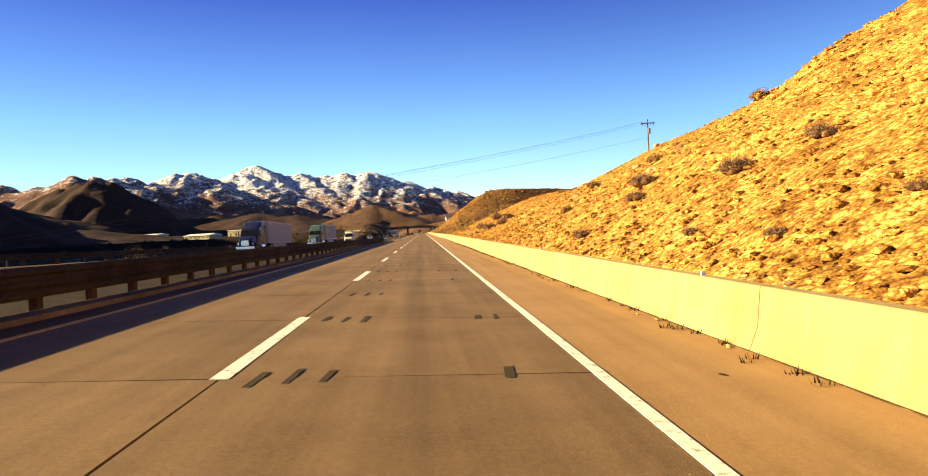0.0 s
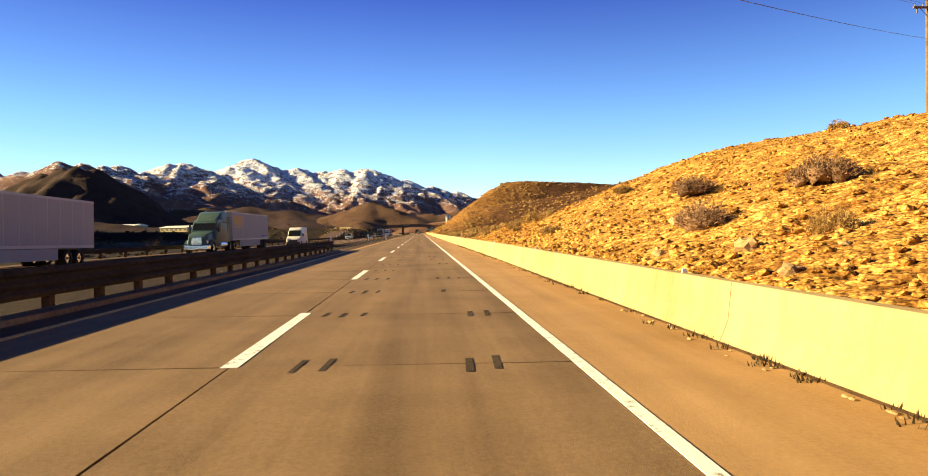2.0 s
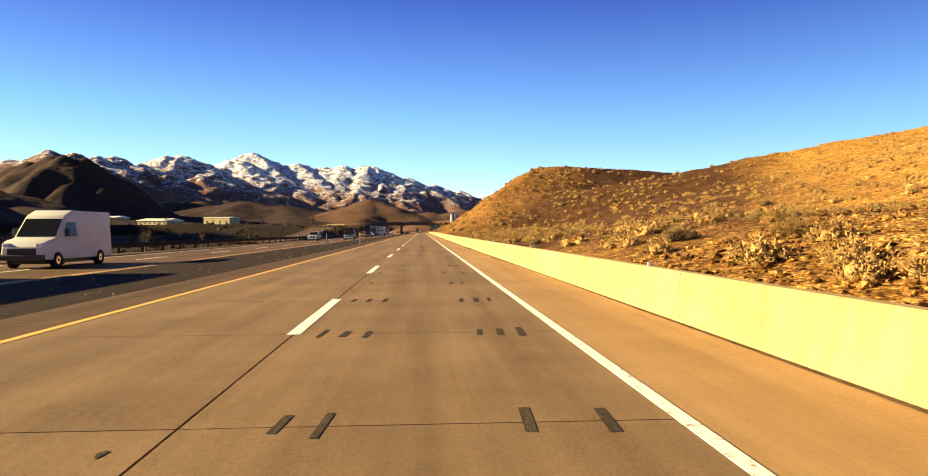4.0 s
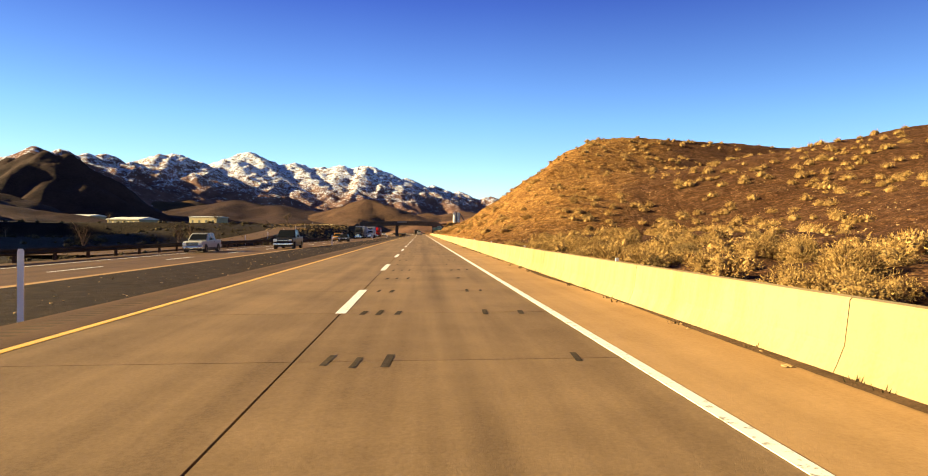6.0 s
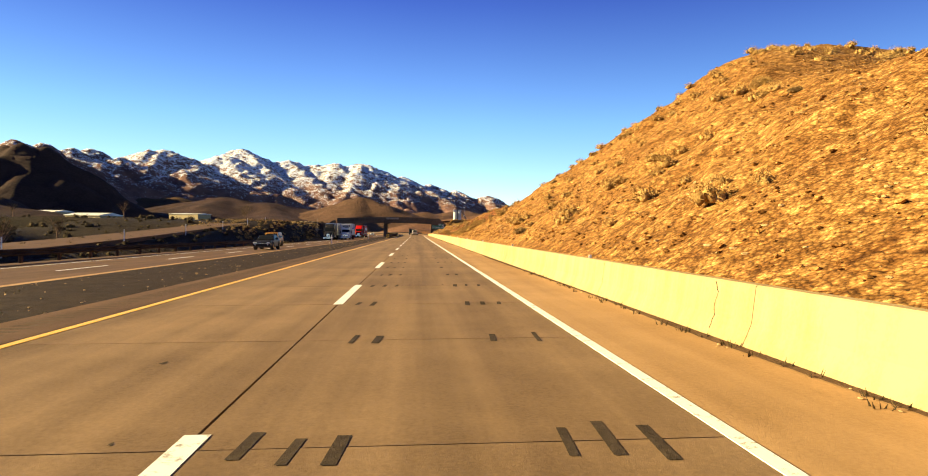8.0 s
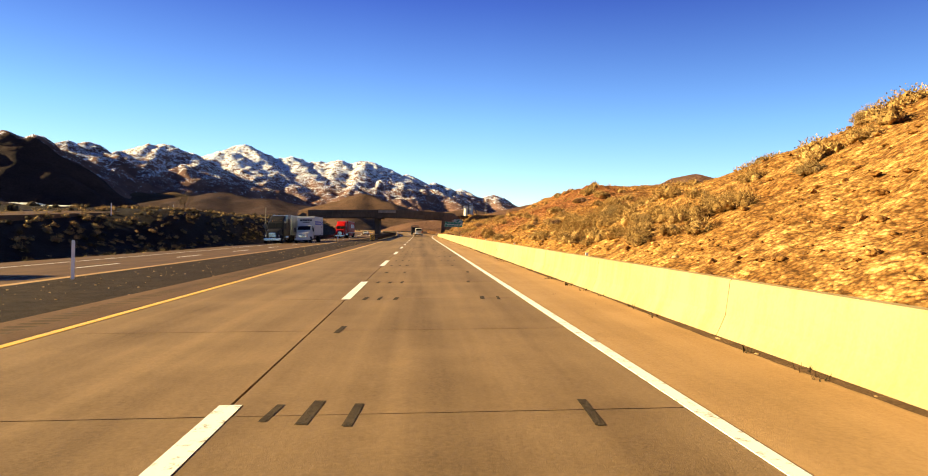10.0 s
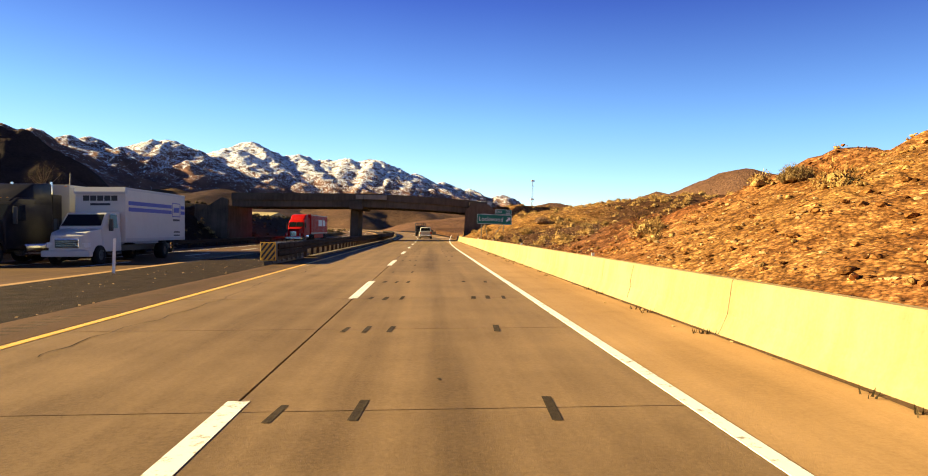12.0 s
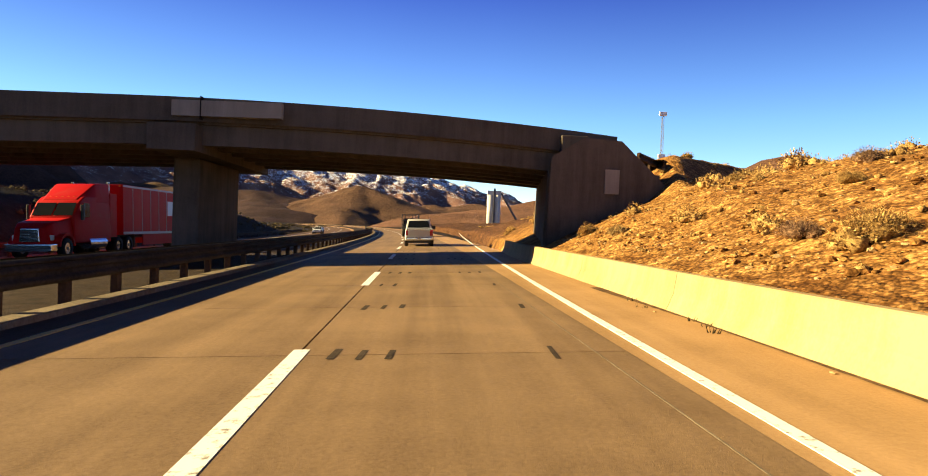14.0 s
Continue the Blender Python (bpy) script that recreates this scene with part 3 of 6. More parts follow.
# edge lines: the outer white one swings off towards the exit ramp
part("edge_line", ribbon(1.60, 1.73, long_ys, 0.006, 0.007, lambda y: bend(y) + max(0.0, float(y) - 400) ** 2 / 2400), WHITE_LINE, road, "solid white edge line")
part("yellow_line", ribbon(-5.60, -5.46, long_ys, 0.006, 0.007, both), YELLOW_LINE, road, "solid yellow edge line")
part("yellow_line", ribbon(-12.38, -12.14, long_ys, -0.214, 0.004, west_shift), YELLOW_LINE, west, "pale worn edge line")
part("edge_line", ribbon(-19.75, -19.62, long_ys, -0.214, 0.004, west_shift), WHITE_LINE, west, "solid white edge line")

DASH = 12.19
dash_mesh = mesh_from("lane_dash", block((-0.09, -4.4, -0.002), (0.09, 0, 0.0035)))
for k in range(-2, 62):
    y = 10.53 + DASH * k
    o = part("lane_dash", dash_mesh, WHITE_LINE, road)
    lay(o, -2.0 + float(bend(y - 1.5)), y, 0.002)
    o = part("lane_dash", dash_mesh, WHITE_LINE, west)
    lay(o, -15.95 + float(west_shift(y - 1.5)), y + 4, -0.214)

# ---- barrier along the outer shoulder ----
BAR_LEN = 6.1


def barrier_section(h):
    return [(0, 0), (0.04, 0.08), (0.12, 0.28), (0.17, h - 0.02), (0.19, h), (0.36, h), (0.38, h - 0.02), (0.44, 0.0)]


barrier = part("barrier_footing", ribbon(0.0, 0.5, list(np.arange(-60, 445, 5.0)), -0.01, 0.5, lambda y: wall_x(y)), SHOULDER)
barrier.name = "barrier"
tagged(barrier, "long pale yellowish concrete barrier at the foot of the slope", "barrier", kind="structure")
for i in range(84):
    y0, y1 = -60 + i * BAR_LEN + 0.006, -60 + (i + 1) * BAR_LEN - 0.006
    if y1 > 478:
        break
    sec = barrier_section(0.0)
    bm = bmesh.new()
    ends = []
    for y in (y0, (y0 + y1) / 2, y1):
        x, h = float(wall_x(y) + bend(y)), float(wall_h(y))
        g = float(lie(x, y))
        ends.append([bm.verts.new((x + u - 0.12, y, g + w)) for u, w in barrier_section(h)])
    for a, b in zip(ends, ends[1:]):
        for j in range(len(sec) - 1):
            bm.faces.new((a[j], b[j], b[j + 1], a[j + 1]))
    bm.faces.new(ends[0])
    bm.faces.new(ends[-1][::-1])
    bmesh.ops.recalc_face_normals(bm, faces=bm.faces)
    part("barrier_panel", bm, BARRIER, barrier)

# hairline cracks and scrapes in the barrier's face
rng = random.Random(4)
bm = bmesh.new()
for y in (2.5, 21.5, 84.0, 96.4, 172, 246, 331, 371, 409):
    x = float(wall_x(y)) - 0.125
    p = Vector((x + 0.16, y, float(wall_h(y)) - 0.03))
    while p.z > 0.12:
        q = p + Vector((-0.012 if p.z < 0.4 else -0.004, rng.uniform(-0.05, 0.025), -rng.uniform(0.03, 0.07)))
        f = 0.05 + (0.12 * (1 - max(q.z - 0.0, 0) / 0.28) if q.z < 0.28 else 0)
        q.x = x + np.interp(q.z, (0, 0.08, 0.28, 0.73), (0.0, 0.04, 0.12, 0.17)) - 0.003
        p.x = x + np.interp(p.z, (0, 0.08, 0.28, 0.73), (0.0, 0.04, 0.12, 0.17)) - 0.003
        g = Vector((0, 0, float(lie(x, y))))
        join(bm, rod(p + g, q + g, 0.0032, sides=4))
        p = q
part("crack", bm, JOINT, barrier, "dark hairline cracks in the concrete")
for i in range(34):
    y = 8.8 + 12.19 * i
    o = new("reflector")
    bm = block((-0.035, -0.015, 0), (0.035, 0.015, 0.075), 0.005)
    part("housing", bm, WHITE_MARK, o)
    o.location = (float(wall_x(y)) + 0.15, y, float(wall_h(y) + lie(4, y)) - 0.004)
    tagged(o, "small white reflector on top of the barrier", "reflector", "barrier reflectors")

# weeds along the foot of the barrier
def blades(rng, n, spread, height, width):
    V, F = [], []
    for _ in range(n):
        a, r = rng.uniform(0, 6.283), spread * rng.random() ** 0.5
        x, y = math.cos(a) * r, math.sin(a) * r
        b = rng.uniform(0, 6.283)
        h = height * rng.uniform(0.5, 1)
        dx, dy = math.cos(b) * width, math.sin(b) * width
        lx, ly = x + math.cos(a) * h * 0.4, y + math.sin(a) * h * 0.4
        i = len(V)
        V += [(x - dx, y - dy, 0), (x + dx, y + dy, 0), (lx, ly, h)]
        F.append((i, i + 1, i + 2))
    return V, F


V, F = [], []
for _ in range(520):
    y = rng.choice((rng.uniform(5, 70), rng.uniform(40, 120), rng.uniform(160, 260), rng.uniform(300, 430)))
    v, f = blades(rng, 7, 0.09, 0.10, 0.012)
    n, x = len(V), float(wall_x(y)) - 0.16 - abs(rng.gauss(0, 0.10))
    V += [(a + x, b + y, c - 0.01 + float(lie(x, y))) for a, b, c in v]
    F += [tuple(q + n for q in t) for t in f]
me = bpy.data.meshes.new("weeds")
me.from_pydata(V, [], F)
tagged(part("weeds", me, DARK_BRUSH), "dry weeds along the foot of the barrier", "weeds", kind="stuff")
bm = bmesh.new()
for _ in range(260):
    y = rng.choice((rng.uniform(0, 70), rng.uniform(40, 120), rng.uniform(150, 260), rng.uniform(300, 430)))
    x = float(wall_x(y)) - 0.18 - abs(rng.gauss(0, 0.12))
    s = rng.uniform(0.01, 0.03)
    b2 = bmesh.new()
    bmesh.ops.create_icosphere(b2, subdivisions=1, radius=s, matrix=Matrix.Translation((x, y, s * 0.3 + float(lie(x, y)))) @ Matrix.Diagonal((1, rng.uniform(1, 3), 0.6, 1)))
    join(bm, b2)
tagged(part("debris", bm, ROCK), "small stones and grit fallen at the barrier's foot", "debris", kind="stuff")


# ---- guardrails ----
BEAM = [(0.00, 0.42), (0.045, 0.44), (0.085, 0.49), (0.085, 0.53), (0.02, 0.58), (0.02, 0.64), (0.085, 0.69), (0.085, 0.73), (0.045, 0.78), (0.0, 0.80)]
LOW_WAVE = [(0.0, 0.25), (0.045, 0.27), (0.085, 0.32), (0.085, 0.36), (0.02, 0.42)] + BEAM[2:]
THREE_WAVE = BEAM[:-1] + [(0.03, 0.79), (0.085, 0.82), (0.085, 0.85), (0.045, 0.875), (0.0, 0.89)]


def guardrail(name, label, x, y0, y1, shift, side, z=0.0, spacing=1.905, section=BEAM, top_z=0.76):
    """A steel rail on posts; side: +1 with the beam facing +x, -1 facing -x, 0 on both."""
    top = tagged(new(name), label, "guardrail", "highway guardrails")
    ys = np.arange(y0, y1, spacing)
    for s in ((1, -1) if side == 0 else (side,)):
        V, F = [], []
        outline = [(0.13 + u, w) for u, w in section] + [(0.124 + u, w) for u, w in section[::-1]]
        n = len(outline)
        for y in ys:
            c = x + float(shift(y))
            V += [(c + s * u, y, z + w + float(lie(c, y))) for u, w in outline]
        for i in range(len(ys) - 1):
            F += [(i * n + j, i * n + (j + 1) % n, (i + 1) * n + (j + 1) % n, (i + 1) * n + j) for j in range(n)]
        me = bpy.data.meshes.new("rail_beam")
        me.from_pydata(V, [], F)
        part("rail_beam", me, RAIL_STEEL, top, "corrugated steel beam")
    post = mesh_from("post", block((-0.075, -0.10, -0.6), (0.075, 0.10, top_z), 0.01))
    spacer = mesh_from("spacer", block((-0.13, -0.07, 0.44), (0.13, 0.07, 0.78), 0.008))
    for y in ys:
        o = part("post", post, POST_WOOD, top)
        o.location = (x + float(shift(y)), y, z + float(lie(x + float(shift(y)), y)))
        p = part("spacer", spacer, POST_WOOD, top)
        p.location = o.location
    return top


guardrail("guardrail", "double-sided steel guardrail on wooden posts, ending by the gravel median", -7.05, -30, 112, both, 0, section=LOW_WAVE)
guardrail("guardrail", "double-sided steel guardrail behind a striped crash cushion", -7.1, 391.5, 640, both, 0, section=THREE_WAVE, top_z=0.84)
guardrail("guardrail", "steel guardrail along the far edge of the opposite carriageway", -22.6, -30, 330, west_shift, 1, -0.22, 3.81)
guardrail("guardrail", "steel guardrail beside the brushy bank under the bridge", -22.6, 392, 560, west_shift, 1, -0.22, 3.81)
curb = part("kerb", ribbon(-6.70, -6.25, [float(y) for y in np.arange(-40, 113, 6)], 0.09, 0.2, both), KERB)
tagged(curb, "low pale concrete kerb under the guardrail", kind="structure")
curb = part("kerb", ribbon(-6.75, -6.30, [float(y) for y in np.arange(392, 640, 6)], 0.09, 0.2, both), KERB)
tagged(curb, "low pale concrete kerb under the guardrail", kind="structure")

# ---- crash cushion at the start of the second rail ----
cushion = tagged(new("crash_cushion"), "striped yellow and black crash cushion of stacked steel panels", "crash cushion")
cx, cy = -7.05, 385.2
part("nose", block((cx - 0.31, cy, 0.16), (cx + 0.31, cy + 0.05, 0.92), 0.02), HAZARD_YELLOW, cushion, "yellow nose panel")
# body and side panels coloured dark for the cushion's shaded flank
part("nose_body", block((cx - 0.28, cy + 0.05, 0.18), (cx + 0.28, cy + 0.5, 0.88), 0.04), DARK, cushion, "dark cushion body")
for i in range(-2, 5):
    lo, hi = cx - 0.42 + i * 0.2, cx - 0.42 + i * 0.2 + 0.10
    quad = []
    for s0, w in ((lo, 0.17), (hi, 0.17), (hi + 0.55, 0.91), (lo + 0.55, 0.91)):
        quad.append((s0, w))
    # clip the slanted stripe to the panel
    pts = []
    for k in range(13):
        f = k / 12
        pts.append((lo + 0.55 * f, hi + 0.55 * f, 0.19 + 0.70 * f))
    bm = bmesh.new()
    prev = None
    for a, b, w in pts:
        a, b = max(a, cx - 0.285), min(b, cx + 0.285)
        if a < b:
            cur = (bm.verts.new((a, cy - 0.006, w)), bm.verts.new((b, cy - 0.006, w)))
            if prev:
                bm.faces.new((prev[0], prev[1], cur[1], cur[0]))
            prev = cur
    if bm.faces:
        part("stripe", bm, BLACK_MARK, cushion, "slanted black stripe")
    else:
        bm.free()
for i in range(6):
    a = cy + 0.5 + i * 0.95
    w = 0.28 + 0.012 * i
    for s in (-1, 1):
        bm = bmesh.new()
        for k, z in enumerate((0.30, 0.60)):
            join(bm, prism([(cx + s * (w + 0.0), z), (cx + s * (w + 0.07), z + 0.06), (cx + s * (w + 0.07), z + 0.2), (cx + s * w, z + 0.26)], a, a + 1.05, "y"))
        part("side_panel", bm, RAIL_STEEL, cushion, "overlapping grey steel panel")
    part("diaphragm", block((cx - w + 0.02, a, 0.05), (cx + w - 0.02, a + 0.08, 0.90), 0.01), GALV, cushion)
    part("top_bar", block((cx - 0.2, a + 0.1, 0.84), (cx + 0.2, a + 0.9, 0.88), 0.008), GALV, cushion)
lay(cushion, 0, 388, 0)
cushion.matrix_basis = cushion.matrix_basis @ Matrix.Translation((0, -388, 0))
part("skid", block((cx - 0.2, cy + 0.05, -0.05), (cx + 0.2, cy + 6.2, 0.12), 0.02), DARK, cushion)


# ---- slots cut across the joints for steel dowels ----
bm = bmesh.new()
slot_x = (-1.62, -1.31, -1.0, 0.50, 0.80, 1.10)
for k in range(-3, 128):
    y = 2.1 + 4.0633 * k
    for j, x in enumerate(slot_x):
        if rng.random() < (0.12 if j < 3 else 0.45):
            continue
        w, l = rng.uniform(0.03, 0.05), rng.uniform(0.22, 0.36)
        x += rng.uniform(-0.02, 0.02) + float(bend(y))
        yy = y + rng.uniform(-0.08, 0.08)
        v = [bm.verts.new((x + a * w + 0.02 * b, yy + b * l, 0.0045 + float(lie(x, yy + b * l)))) for a, b in ((-1, -1), (1, -1), (1, 1), (-1, 1))]
        bm.faces.new(v)
tagged(part("dowel_slot", bm, SLOT, road, "dark patched dowel slots across the joints"), kind="stuff")


# grooves worn into the shoulders as rumble strips
bm = bmesh.new()
for k in range(1560):
    y = -8 + 0.3 * k
    for x, w in ((-6.32, 0.22),):
        if y < 114 or y > 384:
            continue
        c = x + float(bend(y))
        v = [bm.verts.new((c + a * w, y + b * 0.06, -0.003 + float(lie(c + a * w, y)))) for a, b in ((-1, -1), (1, -1), (1, 1), (-1, 1))]
        bm.faces.new(v)
tagged(part("rumble_groove", bm, GROOVE, road, "shallow rumble grooves across the shoulder"), kind="stuff")

# dirt washed down along the foot of the barrier
V, F = [], []
y = -5.0
while y < 432:
    f = vnoise(np.array([y / 6.0]), np.array([0.5]), 5)[0] ** 2 * 0.85 + 0.05 * rng.random()
    x = float(wall_x(y)) - 0.10
    V += [(x - 0.03 - f * 0.34, y, 0.004 + float(lie(x - 0.03 - f * 0.34, y))), (x, y, 0.012 + float(lie(x, y)))]
    y += 0.22
n = len(V) // 2
F = [(2 * i, 2 * i + 1, 2 * i + 3, 2 * i + 2) for i in range(n - 1)]
me = bpy.data.meshes.new("dirt")
me.from_pydata(V, [], F)
tagged(part("dirt", me, DIRT), "dark dirt and grit washed along the barrier", "dirt", kind="stuff")

# wandering cracks in the lanes
def crack(x0, y0, y1, drift, wide):
    V, F = [], []
    x, y = x0, y0
    while y < y1:
        w = wide * rng.uniform(0.4, 1.2)
        V += [(x - w, y, 0.005 + float(lie(x, y))), (x + w, y, 0.005 + float(lie(x, y)))]
        y += rng.uniform(0.12, 0.4)
        x += rng.gauss(0, drift)
    F = [(2 * i, 2 * i + 1, 2 * i + 3, 2 * i + 2) for i in range(len(V) // 2 - 1)]
    me = bpy.data.meshes.new("crack")
    me.from_pydata(V, [], F)
    part("crack", me, JOINT, road, "dark wandering crack")


crack(-4.75, 366, 392, 0.05, 0.008)
crack(-4.55, 394, 414, 0.05, 0.007)
for y in (26.0, 141.0, 206.3, 287.0, 352.0):
    me = ribbon(1.9, 3.5, [y - 0.012, y + 0.012], 0.0015, 0.001, both)
    part("crack", me, JOINT, road)
part("old_marking", ribbon(1.375, 1.392, [420.0, 430, 440, 450], 0.003, 0.002, lambda y: -(y - 408) * 0.006), KERB, road, "thin pale line along the seam")
stain = bmesh.new()
for _ in range(42):
    y, x = rng.uniform(0, 430), rng.choice((rng.uniform(-1.9, 1.5), rng.uniform(-5.4, -2.2), rng.uniform(2.0, 3.3)))
    n, r0 = 9, rng.uniform(0.02, 0.05)
    stain.faces.new([stain.verts.new((x + math.cos(6.283 * k / n) * r0 * rng.uniform(0.5, 1.1), y + math.sin(6.283 * k / n) * r0 * rng.uniform(0.7, 2.4), 0.0045 + float(lie(x, y)))) for k in range(n)])
tagged(part("stain", stain, SLOT, road, "small dark stains and patches"), kind="stuff")


# ---- bridge over both carriageways ----
bridge = tagged(new("overpass"), "grey weathered concrete overpass on a wall pier, seen in shade", "bridge")
XL, XR = -25.5, 7.4


def deck_y(x):
    return 443.6 + (x - 4) * 0.12


def deck_z(x):
    return 6.25 - 0.0028 * max(0.0, x + 12) ** 2 + float(lie(x, 443))


def span(name, u0, u1, w0, w1, mat, label="", x0=XL, x1=XR, steps=22):
    """A member across the road: u0..u1 behind the near face, w0..w1 above or below the deck's top line."""
    bm = bmesh.new()
    rings = []
    for i in range(steps + 1):
        x = x0 + (x1 - x0) * i / steps
        y, z = deck_y(x), deck_z(x)
        rings.append([bm.verts.new((x, y + u, z + w)) for u, w in ((u0, w0), (u1, w0), (u1, w1), (u0, w1))])
    for a, b in zip(rings, rings[1:]):
        for j in range(4):
            bm.faces.new((a[j], b[j], b[(j + 1) % 4], a[(j + 1) % 4]))
    bm.faces.new(rings[0])
    bm.faces.new(rings[-1][::-1])
    bmesh.ops.recalc_face_normals(bm, faces=bm.faces)
    return part(name, bm, mat, bridge, label)


W = 10.6
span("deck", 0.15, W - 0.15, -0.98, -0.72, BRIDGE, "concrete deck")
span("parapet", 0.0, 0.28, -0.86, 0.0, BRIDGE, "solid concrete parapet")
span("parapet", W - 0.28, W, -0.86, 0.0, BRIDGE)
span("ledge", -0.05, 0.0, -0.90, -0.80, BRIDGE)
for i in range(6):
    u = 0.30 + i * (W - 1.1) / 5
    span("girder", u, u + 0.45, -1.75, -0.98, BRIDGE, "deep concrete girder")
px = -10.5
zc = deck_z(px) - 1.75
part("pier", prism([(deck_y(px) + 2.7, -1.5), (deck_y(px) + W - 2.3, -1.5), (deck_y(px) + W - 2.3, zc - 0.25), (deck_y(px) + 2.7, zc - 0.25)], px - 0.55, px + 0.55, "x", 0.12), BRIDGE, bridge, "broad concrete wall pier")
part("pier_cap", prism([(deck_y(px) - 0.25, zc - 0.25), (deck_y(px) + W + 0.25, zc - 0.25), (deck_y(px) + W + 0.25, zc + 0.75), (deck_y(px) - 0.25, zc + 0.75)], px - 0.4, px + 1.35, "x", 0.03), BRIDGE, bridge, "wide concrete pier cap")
bm = bmesh.new()
yn = deck_y(4.6) - 0.1
foot = [(4.25, yn), (5.75, yn + W + 0.2), (11.0, yn + W + 0.2), (9.0, yn)]
low = [bm.verts.new((x, y, -0.5)) for x, y in foot]
high = [bm.verts.new((x + 0.15, y, 3.9)) for x, y in foot]
bm.faces.new(low[::-1])
bm.faces.new(high)
for i in range(4):
    bm.faces.new((low[i], low[(i + 1) % 4], high[(i + 1) % 4], high[i]))
bmesh.ops.recalc_face_normals(bm, faces=bm.faces)
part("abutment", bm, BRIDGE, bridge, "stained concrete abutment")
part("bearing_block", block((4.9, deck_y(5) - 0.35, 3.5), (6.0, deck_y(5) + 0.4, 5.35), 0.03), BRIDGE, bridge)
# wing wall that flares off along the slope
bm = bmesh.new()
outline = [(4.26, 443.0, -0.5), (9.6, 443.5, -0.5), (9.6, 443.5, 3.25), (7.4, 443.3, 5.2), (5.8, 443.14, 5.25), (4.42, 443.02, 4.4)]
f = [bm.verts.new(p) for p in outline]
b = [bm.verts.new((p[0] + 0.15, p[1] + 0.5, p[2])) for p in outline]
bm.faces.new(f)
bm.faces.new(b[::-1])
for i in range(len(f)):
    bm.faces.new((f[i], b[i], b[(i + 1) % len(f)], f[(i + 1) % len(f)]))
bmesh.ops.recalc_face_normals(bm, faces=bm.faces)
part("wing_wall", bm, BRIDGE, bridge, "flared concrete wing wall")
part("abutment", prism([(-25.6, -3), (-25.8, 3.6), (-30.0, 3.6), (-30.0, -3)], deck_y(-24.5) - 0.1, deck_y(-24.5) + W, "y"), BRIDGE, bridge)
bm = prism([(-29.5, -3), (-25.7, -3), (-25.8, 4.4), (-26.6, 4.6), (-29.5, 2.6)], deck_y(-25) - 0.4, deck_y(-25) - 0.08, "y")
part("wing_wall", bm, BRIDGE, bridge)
xa, xb = -10.1, -6.1
part("repair_patch", prism([(xa, deck_z(xa) - 0.72), (xb, deck_z(xb) - 0.72), (xb, deck_z(xb) - 0.14), (xa, deck_z(xa) - 0.14)], deck_y(-8.8) - 0.29, deck_y(-8.8) + 0.06, "y"), PATCH, bridge, "paler repaired stretch of parapet")
part("joint", block((-9.06, deck_y(-9.0) - 0.31, deck_z(-9.0) - 0.86), (-9.03, deck_y(-9.0) + 0.02, deck_z(-9.0) + 0.004)), JOINT, bridge, "dark expansion joint")
part("repair_patch", block((6.7, 443.16, 3.0), (7.3, 443.5, 4.0)), PATCH, bridge)
# the road that the bridge carries, on its bank
ramp_me = ribbon(-4.0, 4.0, [0.0, 4, 10, 20, 40, 80], 5.02, 0.4, lambda y: 0.0, False)
ramp_top = part("bank_road", ramp_me, ASPHALT)
ramp_top.matrix_basis = pose(7.4, 449.5, 0, 0, 0, -34)
tagged(ramp_top, "asphalt road across the bank", kind="structure")
rail = tagged(new("guardrail"), "steel guardrail on the bank beside the overpass", "guardrail", "highway guardrails")
bm = prism([(0.1 + u, w) for u, w in BEAM] + [(0.094 + u, w) for u, w in BEAM[::-1]], 0, 40, "y")
part("rail_beam", bm, RAIL_STEEL, rail, "corrugated steel beam")
for i in range(20):
    part("post", block((0.0, 0.1 + 1.95 * i, -0.5), (0.12, 0.25 + 1.95 * i, 0.78), 0.01), POST_WOOD, rail)
rail.matrix_basis = pose(8.8, 445.6, 4.3, 0, 0, -34)


# ---- signs and posts ----
def letters(text, size, mat, parent, m, name="lettering", label=""):
    cu = bpy.data.curves.new(name, "FONT")
    cu.body, cu.size, cu.extrude, cu.align_x, cu.align_y = text, size, 0.002, "LEFT", "CENTER"
    ob = bpy.data.objects.new(name, cu)
    scene.collection.objects.link(ob)
    dg = bpy.context.evaluated_depsgraph_get()
    me = bpy.data.meshes.new_from_object(ob.evaluated_get(dg))
    bpy.data.objects.remove(ob)
    me.materials.clear()
    o = part(name, me, mat, parent, label)
    o.matrix_basis = m
    return o


def rounded(w, h, r, n=5):
    pts = []
    for cx, cy, a0 in ((w / 2 - r, h / 2 - r, 0), (-w / 2 + r, h / 2 - r, 90), (-w / 2 + r, -h / 2 + r, 180), (w / 2 - r, -h / 2 + r, 270)):
        pts += [(cx + r * math.cos(radians(a0 + 90 * i / n)), cy + r * math.sin(radians(a0 + 90 * i / n))) for i in range(n + 1)]
    return pts


def sign_face(parent, name, label, w, h, m, mat, edge_mat, border=0.03):
    bm = prism(rounded(w, h, 0.08), 0, 0.03, "y")
    p = part(name, bm, mat, parent, label)
    p.matrix_basis = m
    bm = bmesh.new()
    o, i = rounded(w - 0.05, h - 0.05, 0.07), rounded(w - 0.05 - 2 * border, h - 0.05 - 2 * border, 0.05)
    vo, vi = [bm.verts.new((x, -0.004, z)) for x, z in o], [bm.verts.new((x, -0.004, z)) for x, z in i]
    for k in range(len(o)):
        bm.faces.new((vo[k], vo[(k + 1) % len(o)], vi[(k + 1) % len(o)], vi[k]))
    b = part("border", bm, edge_mat, p, "thin white border")
    return p


